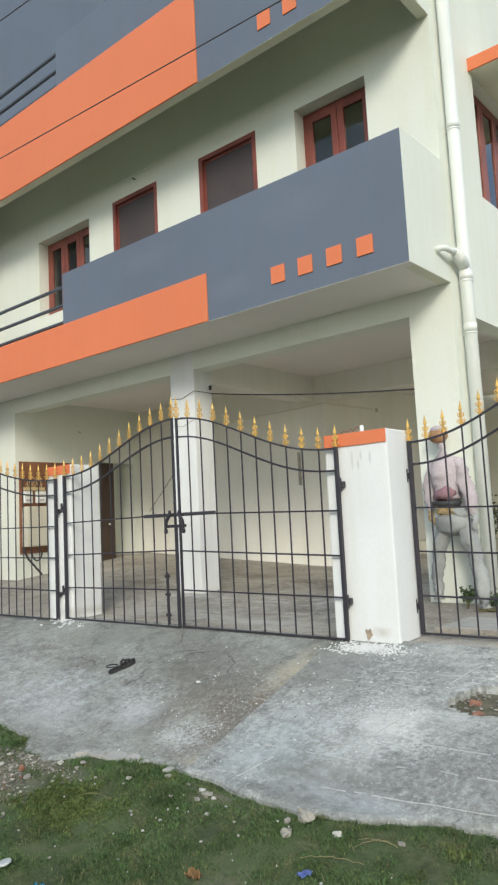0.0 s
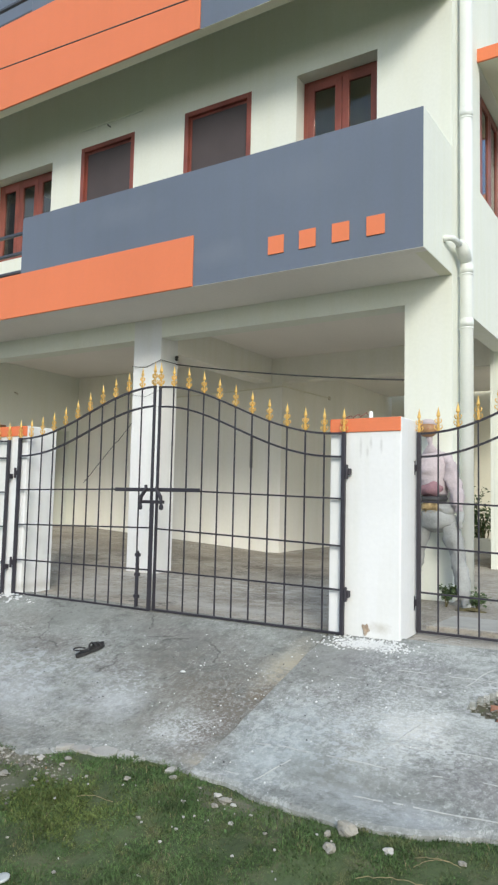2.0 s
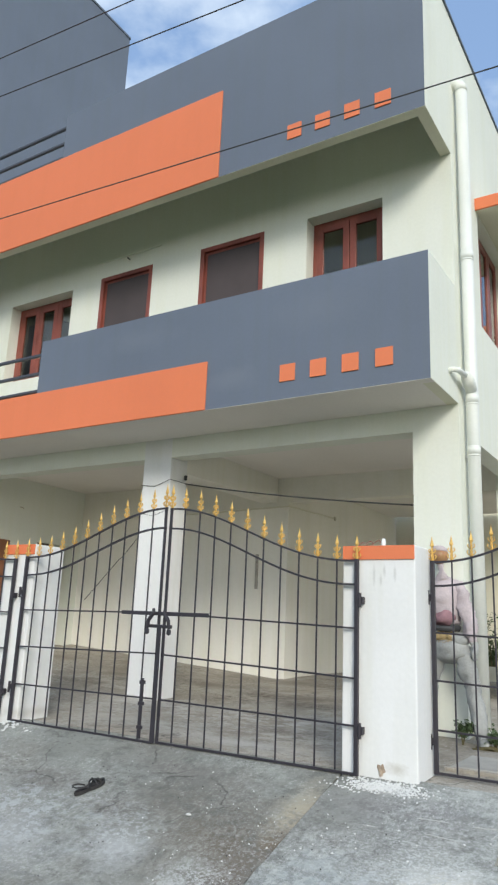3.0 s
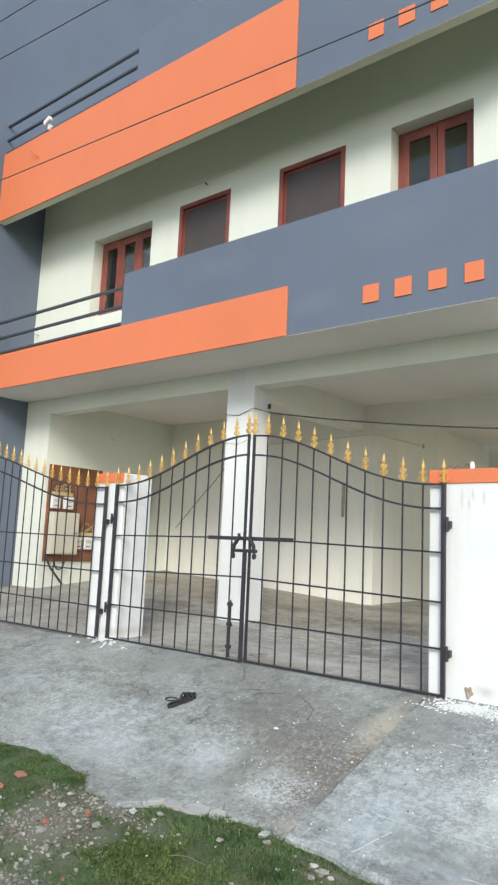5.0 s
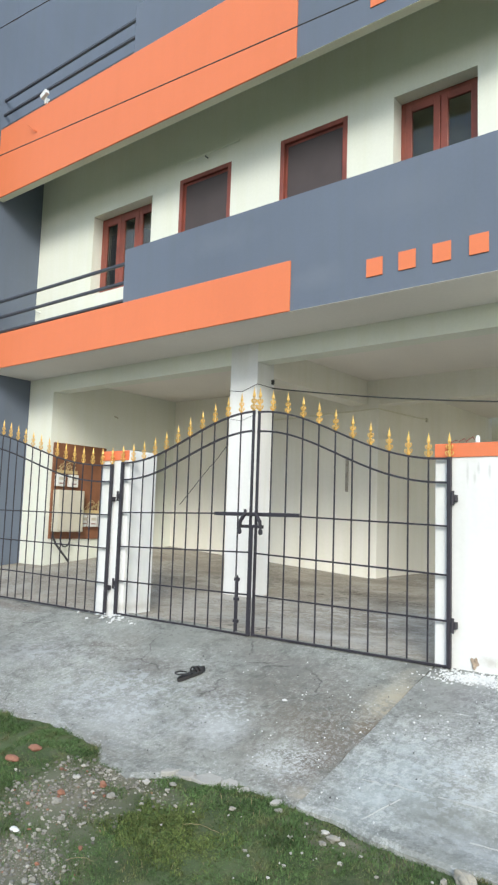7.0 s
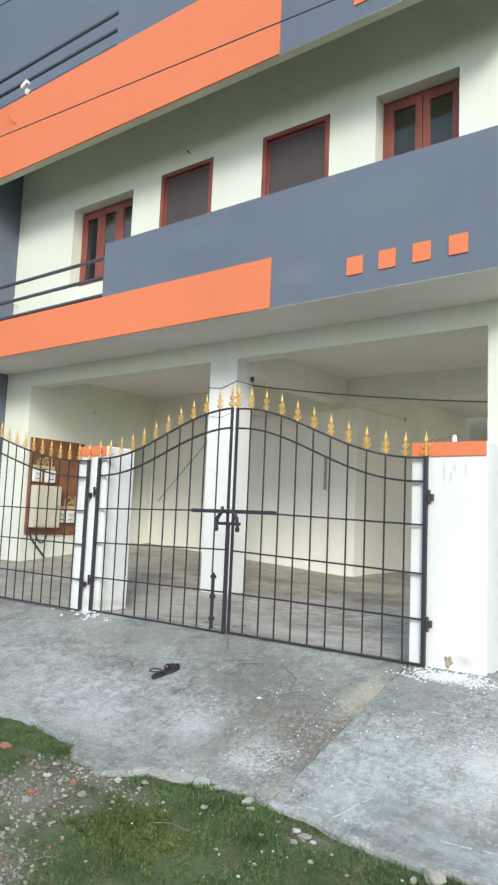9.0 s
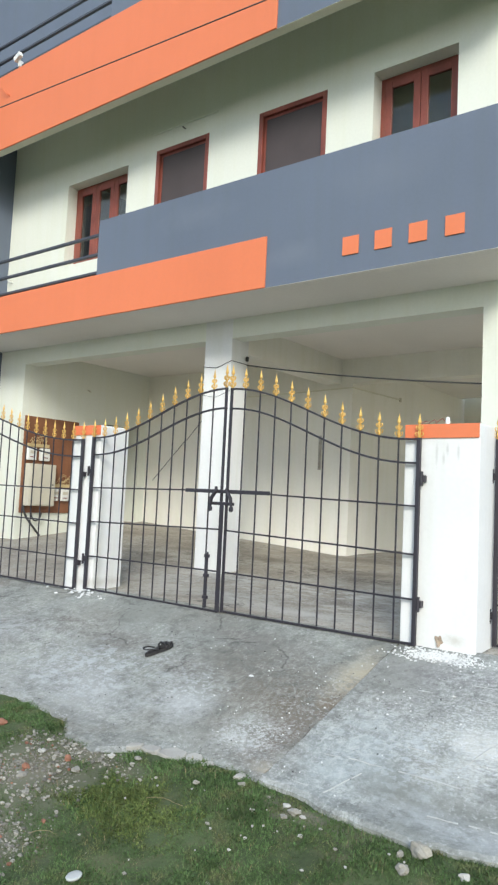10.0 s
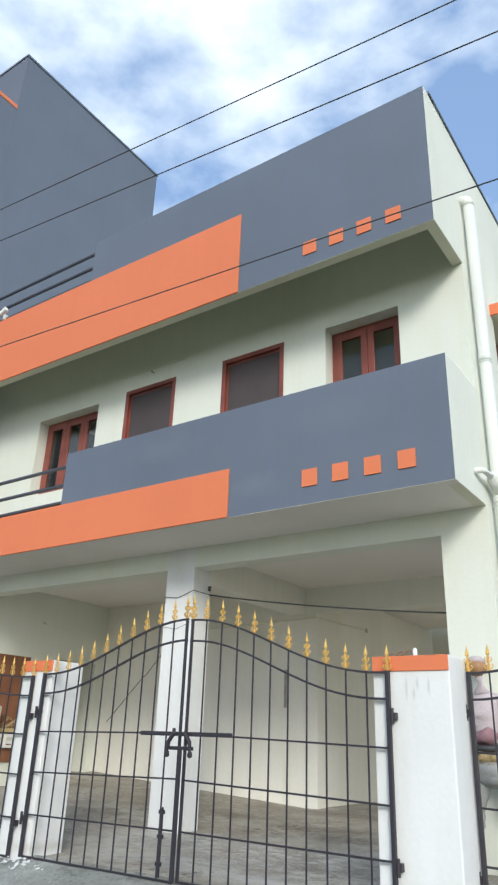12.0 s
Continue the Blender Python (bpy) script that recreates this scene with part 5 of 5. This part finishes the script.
def score_lines():
    """Lime-filled scored lines in the pale slab."""
    rnd = random.Random(12)
    bm = bmesh.new()
    runs = [((0.06, -1.70), (1.95, -1.55), 0.45), ((0.1, -1.42), (2.0, -1.30), 0.6), ((0.1, -1.20), (1.6, -1.12), 0.7), ((0.5, -0.93), (1.1, -0.90), 0.6),
            ((0.3, -0.58), (0.9, -0.55), 0.6), ((0.6, -0.40), (1.3, -0.36), 0.5), ((0.27, -1.72), (0.60, -0.98), 0.9), ((1.2, -0.2), (0.95, -0.75), 0.5), ((0.95, -0.95), (0.75, -1.45), 0.4)]
    for (xa, ya), (xb, yb), fill in runs:
        d = Vector((xb - xa, yb - ya))
        n = int(d.length / 0.05)
        side = Vector((-d.y, d.x)).normalized()
        on = True
        for i in range(n):
            if rnd.random() < 0.3:
                on = rnd.random() < fill * 0.75
            if not on:
                continue
            w = 0.0010 + 0.0022 * rnd.random()
            q = []
            for u, s in ((i / n, -1), ((i + 1) / n, -1), ((i + 1) / n, 1), (i / n, 1)):
                j = 0.02 * noise.noise(Vector((xa + d.x * u * 1.0, ya + d.y * u, 3)) * 5)
                x, y = xa + d.x * u + side.x * (s * w + j), ya + d.y * u + side.y * (s * w + j)
                q.append((x, y, ramp_z(y) + 0.022 * min(1, max(0, -y * 3)) + 0.008 * noise.noise(Vector((x * 1.7, y * 1.7, 2))) + 0.003 * noise.noise(Vector((x * 9, y * 9, 4)))))
            up = [bm.verts.new((a, b2, c + 0.0035)) for a, b2, c in q]
            lo = [bm.verts.new((a, b2, c - 0.004)) for a, b2, c in q]
            bm.faces.new(up)
            for k in range(4):
                bm.faces.new((lo[k], lo[(k + 1) % 4], up[(k + 1) % 4], up[k]))
    return tagged(part("scored_lines", bm, SCORE), "lime-filled scored lines in the pale cement slab", "scored lines", "", "stuff")


score_lines()

DIRT = surface("dry_brown_dirt", (0.13, 0.118, 0.082), 0.95, 0.35, 7, 60, 0.8, second=(0.075, 0.09, 0.04), amount=0.5)

# hole in the ramp with bricks, and broken edge pieces
rnd = random.Random(31)
bm = bmesh.new()
for k in range(260):
    a, q = rnd.uniform(0, 6.28), math.sqrt(rnd.random())
    x, y = 1.44 + 0.36 * q * math.cos(a), -0.64 + 0.20 * q * math.sin(a)
    s = rnd.uniform(0.004, 0.016)
    lump(bm, (x, y, ramp_z(y) - 0.020 + 0.02 * rnd.random()), (s, s * 0.8, s * 0.5), k * 1.3, 1, 0.5)
tagged(part("hole_rubble", bm, STONE), "loose grey rubble in the broken hole of the ramp", "rubble", "", "stuff")
bm = bmesh.new()
box(bm, 0.85, 2.0, -1.1, -0.2, -0.6, -0.585)
for v in bm.verts:
    v.co.z = ramp_z(v.co.y) - (0.025 if v.co.z > -0.59 else 0.11)
tagged(part("hole_soil", bm, DIRT), "damp soil bed inside the broken hole", "soil", "", "stuff")
for x, y, rz in ((1.30, -0.585, 15), (1.36, -0.70, 70)):
    bm = boxed(-0.038, 0.038, -0.025, 0.025, -0.018, 0.018, 0.008)
    for v in bm.verts:
        v.co += v.co * 0.3 * noise.noise(v.co * 25 + Vector((x, y, 0)) * 9)
    ob = tagged(part("brick_fragment", bm, BRICKC), "broken red brick piece in the hole of the ramp", "brick piece", "brick pieces")
    ob.matrix_world = pose(x, y, ramp_z(y) - 0.026, 17, 3, rz)
for k, (x, y, sx, sy) in enumerate(((-0.90, -1.84, 0.085, 0.045), (-0.74, -1.80, 0.11, 0.065), (-0.60, -1.77, 0.06, 0.055), (-1.02, -1.88, 0.06, 0.035), (-0.49, -1.77, 0.04, 0.025), (-0.24, -1.79, 0.05, 0.03))):
    rr = random.Random(90 + k)
    bm = bmesh.new()
    n = 7
    ring = [(sx * rr.uniform(0.7, 1.2) * math.cos(6.283 * i / n), sy * rr.uniform(0.7, 1.25) * math.sin(6.283 * i / n)) for i in range(n)]
    up = [bm.verts.new((a, b2, 0.012 + rr.uniform(-0.006, 0.008))) for a, b2 in ring]
    lo = [bm.verts.new((a * 1.06, b2 * 1.06, -0.06)) for a, b2 in ring]
    bm.faces.new(up)
    bm.faces.new(lo[::-1])
    for i in range(n):
        bm.faces.new((lo[i], lo[(i + 1) % n], up[(i + 1) % n], up[i]))
    bmesh.ops.bevel(bm, geom=[e for e in bm.edges if e.verts[0] in up and e.verts[1] in up], offset=0.006, segments=1, affect="EDGES")
    ob = tagged(part("cement_fragment", bm, DIRTW), "cracked pale cement piece at the broken ramp edge", "cement piece", "cement pieces")
    ob.matrix_world = pose(x, y, -0.497, 8, -4 + 3 * (k % 3), 17 * k)

# ---- lawn, rubble and litter ----
GRASS = surface("lawn_grass", (0.092, 0.148, 0.056), 0.85, 0.40, 3.2, 40, 0.0, second=(0.165, 0.172, 0.078), amount=0.45, island=0.45, spec=0.1)
WEED = surface("yellow_green_weeds", (0.120, 0.152, 0.048), 0.85, 0.3, 4, 40, 0.0, island=0.45, spec=0.1)
CLOVER = surface("clover_leaves", (0.070, 0.125, 0.045), 0.8, 0.3, 5, 40, 0.0, island=0.45, spec=0.15)
DRYGRASS = surface("dry_grass", (0.26, 0.21, 0.11), 0.85, 0.25, 6, 60, 0.0, island=0.3)


def bare(x, y):
    """How bare the ground is: 1 on the rubble patch."""
    d1 = math.hypot((x + 1.42) / 0.42, (y + 2.36) / 0.30)
    d2 = math.hypot((x + 1.12) / 0.35, (y + 2.93) / 0.33)
    d3 = math.hypot((x + 1.2) / 0.40, (y + 2.10) / 0.10)
    return max(0.0, min(1.0, 1.6 - 1.1 * min(d1, d2, d3) + 0.5 * noise.noise(Vector((x * 4, y * 4, 1)))))


def lawn(name, n, x0, x1, y0, y1, hmin, hmax, width, mat, seed, label, keep):
    g = np.random.default_rng(seed)
    xs, ys = g.uniform(x0, x1, n), g.uniform(y0, y1, n)
    sel = np.array([keep(x, y, q) for x, y, q in zip(xs, ys, g.random(n))])
    xs, ys = xs[sel], ys[sel]
    n = len(xs)
    zs = np.array([lawn_z(x, y) for x, y in zip(xs, ys)])
    tall = np.array([0.75 + 0.6 * noise.noise(Vector((x * 2.2, y * 2.2, 8))) + 0.65 * noise.noise(Vector((x * 8, y * 8, 2))) for x, y in zip(xs, ys)]).clip(0.35, 1.6)
    h = g.uniform(hmin, hmax, n) * tall
    a, lean = g.uniform(0, 2 * np.pi, n), g.uniform(0.4, 1.35, n)
    w = width * g.uniform(0.6, 1.3, n)
    dx, dy = np.cos(a), np.sin(a)
    px, py = -dy * w, dx * w
    v = np.empty((n, 5, 3))
    for i, (u, k, s) in enumerate(((0, 1, 1), (0, 1, -1), (0.55, 0.75, 1), (0.55, 0.75, -1), (1, 0, 0))):
        bend = lean * u * u
        v[:, i, 0] = xs + dx * h * bend + px * k * s
        v[:, i, 1] = ys + dy * h * bend + py * k * s
        v[:, i, 2] = zs - 0.004 + h * u * (1 - 0.35 * lean * u)
    base = np.arange(n)[:, None] * 5
    quads = np.concatenate([base, base + 1, base + 3, base + 2], 1)
    tris = np.concatenate([base + 2, base + 3, base + 4], 1)
    me = bpy.data.meshes.new(name)
    me.vertices.add(5 * n)
    me.vertices.foreach_set("co", v.ravel())
    me.loops.add(7 * n)
    me.loops.foreach_set("vertex_index", np.concatenate([quads.ravel(), tris.ravel()]).astype(np.int32))
    me.polygons.add(2 * n)
    me.polygons.foreach_set("loop_start", np.concatenate([np.arange(n) * 4, 4 * n + np.arange(n) * 3]).astype(np.int32))
    me.update(calc_edges=True)
    me.validate()
    me.materials.append(mat)
    return tagged(new(name, me), label, "grass", "", "stuff")


def thin(x, y, q):
    return y < front_edge(x) + 0.07 * q - 0.02 and q > 0.93 * bare(x, y)


lawn("lawn", 300000, -3.3, 2.7, -3.45, -1.56, 0.011, 0.038, 0.0017, GRASS, 1, "short green lawn grass beside the cement ramp", thin)
lawn("lawn_outer", 40000, -9.0, 5.5, -6.8, -1.60, 0.02, 0.05, 0.003, GRASS, 2, "short green roadside grass", lambda x, y, q: y < front_edge(x) and not (-3.3 < x < 2.7 and y > -3.45))
lawn("dry_blades", 6000, -3.6, 3.2, -3.6, -1.66, 0.02, 0.06, 0.0011, DRYGRASS, 3, "dry yellow grass blades in the lawn", thin)
lawn("weed_tuft", 900, 1.45, 1.85, -2.15, -1.82, 0.02, 0.045, 0.005, WEED, 14, "low broad-leaved weeds in the lawn", lambda x, y, q: noise.noise(Vector((x * 9, y * 9, 4))) > 0.12)
lawn("weed_mat", 15000, -1.05, -0.1, -2.65, -2.02, 0.015, 0.04, 0.0036, WEED, 4, "matted taller weeds in the lawn", lambda x, y, q: math.hypot((x + 0.56) / 0.42, (y + 2.32) / 0.24) + 0.3 * noise.noise(Vector((x * 7, y * 7, 5))) < 0.65 + 0.5 * q)
lawn("clover", 42000, -3.2, 2.4, -3.3, -1.66, 0.008, 0.026, 0.0045, CLOVER, 15, "low clover leaves between the grass", lambda x, y, q: thin(x, y, q) and noise.noise(Vector((x * 3, y * 3, 6))) > 0.0)

rnd = random.Random(77)
shapes = []
for q in range(6):
    bm = lump(bmesh.new(), (0, 0, 0), (1, 1, 1), q * 1.7, 1, 0.6)
    bm.verts.index_update()
    shapes.append(([tuple(v.co) for v in bm.verts], [[v.index for v in f.verts] for f in bm.faces]))
    bm.free()


def scatter(name, spots, mat, label, category):
    """Many small stones in one mesh: spots of place, size, turn and shape."""
    vs, fs = [], []
    for (x, y, z), (sx, sy, sz), a, q in spots:
        o, c, s = len(vs), math.cos(a), math.sin(a)
        vs += [(x + (p[0] * c - p[1] * s) * sx, y + (p[0] * s + p[1] * c) * sy, z + p[2] * sz) for p in shapes[q][0]]
        fs += [[k2 + o for k2 in f] for f in shapes[q][1]]
    me = bpy.data.meshes.new(name)
    me.from_pydata(vs, [], fs)
    me.materials.append(mat)
    return tagged(new(name, me), label, category, "", "stuff")


stones, reds, k = [], [], 0
while k < 6500:
    x, y = rnd.uniform(-2.4, -0.3), rnd.uniform(-3.5, -1.9)
    if y > front_edge(x) or rnd.random() > bare(x, y) ** 1.4:
        continue
    k += 1
    s = 0.0025 + 0.015 * rnd.random() ** 8
    (reds if rnd.random() < 0.05 else stones).append(((x, y, lawn_z(x, y) + s * 0.35), (s, s * rnd.uniform(0.6, 1), s * rnd.uniform(0.45, 0.8)), rnd.uniform(0, 6.28), rnd.randrange(6)))
scatter("rubble", stones, STONE, "pale stone and cement rubble in the lawn", "rubble")
scatter("brick_rubble", reds, BRICKC, "crushed red brick rubble in the lawn", "rubble")
flakes("lawn_chips", 46, 0.2, -2.15, 0.9, 0.3, 0.007, DIRTW, lambda x, y: lawn_z(x, y) + 0.018 if y < front_edge(x) - 0.02 else None, 9, "cream chips scattered in the lawn", "chips", 0.003)


def stone(x, y, sx, sy, sz, seed, mat, label, category="stone", rough=0.65, lift=0.0):
    bm = lump(bmesh.new(), (0, 0, 0), (sx, sy, sz), seed, 3, rough)
    ob = tagged(part(category.split()[-1], bm, mat), label, category, category + "s")
    ob.location = (x, y, lawn_z(x, y) + sz * 0.6 + lift)
    return ob


stone(0.905, -1.91, 0.046, 0.032, 0.032, 1.0, STONE, "large cream stone lying at the lawn edge")
stone(0.89, -2.05, 0.027, 0.029, 0.022, 2.0, STONE, "round grey stone lying in the grass")
stone(1.14, -1.96, 0.022, 0.018, 0.014, 3.0, DIRTW, "pale stone lying in the grass")
stone(0.84, -1.97, 0.014, 0.022, 0.016, 4.0, STONE, "pale stone lying in the grass")
for i, (x, y, s) in enumerate(((0.16, -1.90, 0.035), (0.225, -1.93, 0.05), (0.20, -1.98, 0.03), (0.29, -1.94, 0.025), (0.03, -1.88, 0.02), (-0.17, -1.86, 0.035), (0.36, -2.07, 0.022), (-0.118, -2.21, 0.02),
                               (-0.40, -1.98, 0.03), (0.12, -2.2, 0.018), (-1.12, -2.24, 0.045), (-1.40, -2.42, 0.05), (-1.48, -2.22, 0.04), (-1.22, -2.52, 0.035), (-1.60, -2.45, 0.03), (-1.05, -2.03, 0.04), (-0.88, -1.97, 0.035),
                               (0.02, -2.02, 0.018), (0.42, -1.98, 0.016), (0.55, -2.06, 0.018), (-0.62, -2.62, 0.016), (0.18, -2.55, 0.015), (-0.2, -2.7, 0.018), (1.45, -1.88, 0.03))):
    s *= 0.66
    stone(x, y, s, s * 0.75, s * 0.5, 5.0 + i, STONE if i % 3 else DIRTW, "pale broken cement stone lying in the grass", "stone", 0.55)
for i, (x, y) in enumerate(((-2.115, -2.095), (-2.13, -2.26), (-1.45, -2.36), (-1.25, -2.2))):
    stone(x, y, 0.06 if i < 2 else 0.025, 0.038 if i < 2 else 0.02, 0.02, 60.0 + i, BRICKC, "broken red brick lying in the grass", "brick", 0.3)
stone(-1.365, -2.726, 0.035, 0.02, 0.012, 71.0, LIME, "white plaster piece lying on the rubble", "plaster piece", 0.3)

# litter
LIDW = surface("white_plastic", (0.50, 0.52, 0.50), 0.35, 0.05, 12, 80, 0.05)
BLUE = surface("blue_plastic", (0.05, 0.27, 0.42), 0.4, 0.15, 12, 80, 0.2)
PALEB = surface("pale_blue_wrapper", (0.20, 0.28, 0.62), 0.4, 0.15, 12, 80, 0.2)
DRYLEAF = surface("dry_leaf", (0.42, 0.25, 0.11), 0.85, 0.2, 15, 80, 0.3)

lid = tagged(part("round_jar_lid", lathe(bmesh.new(), [(0.036, 0), (0.038, 0.008), (0.034, 0.012), (0.012, 0.009), (0.004, 0.009)], (0, 0, 0), 22), LIDW, None, "", True), "round white plastic lid lying in the grass", "lid")
lid.matrix_world = pose(-0.345, -2.875, lawn_z(-0.345, -2.875) + 0.028, 8, -6, 0)


def crumpled(name, x, y, sx, sy, h, mat, seed, label, category, n=12):
    bm = bmesh.new()
    grid = [[bm.verts.new((sx * (i / n - 0.5) * (1 + 0.3 * noise.noise(Vector((j * 0.3, seed, 1)))), sy * (j / n - 0.5) * (1 + 0.3 * noise.noise(Vector((i * 0.3, seed, 5)))),
                           h * (0.5 + 0.9 * noise.noise(Vector((i * 0.35, j * 0.35, seed))) + 0.35 * noise.noise(Vector((i * 0.9, j * 0.9, seed)))))) for j in range(n + 1)] for i in range(n + 1)]
    for i in range(n):
        for j in range(n):
            bm.faces.new((grid[i][j], grid[i + 1][j], grid[i + 1][j + 1], grid[i][j + 1]))
    bmesh.ops.solidify(bm, geom=bm.faces[:], thickness=0.0015)
    ob = tagged(part(name, bm, mat, None, "", True), label, category)
    ob.matrix_world = pose(x, y, lawn_z(x, y) + 0.024, 0, 0, seed * 40)
    return ob


crumpled("plastic_scrap", 0.03, -2.93, 0.07, 0.05, 0.04, BLUE, 1.0, "crumpled blue plastic scrap in the grass", "plastic scrap")
crumpled("wrapper", 1.154, -2.26, 0.07, 0.045, 0.012, PALEB, 2.0, "small blue wrapper lying in the grass", "wrapper")
crumpled("fallen_leaf", 0.686, -2.51, 0.09, 0.05, 0.04, DRYLEAF, 4.0, "curled dry brown leaf in the grass", "leaf")
for i, (x, y, a, l2) in enumerate(((1.22, -2.135, 20, 0.30), (1.34, -1.97, 50, 0.18), (1.36, -1.95, 10, 0.2), (-0.42, -2.22, 15, 0.22), (-0.75, -2.75, 40, 0.14))):
    c, s = math.cos(radians(a)), math.sin(radians(a))
    z = lawn_z(x, y) + 0.03
    run("dry_stalk", [(x + c * l2 * u, y + s * l2 * u + 0.02 * noise.noise(Vector((x * 3 + u * 9, i, 0))), z + 0.018 * (1 - 4 * u * u) + 0.006 * noise.noise(Vector((u * 14, i, 3)))) for u in (k / 12 - 0.5 for k in range(13))], 0.0016, DRYGRASS, "dry pale stalk lying on the grass", "stalk", 5)
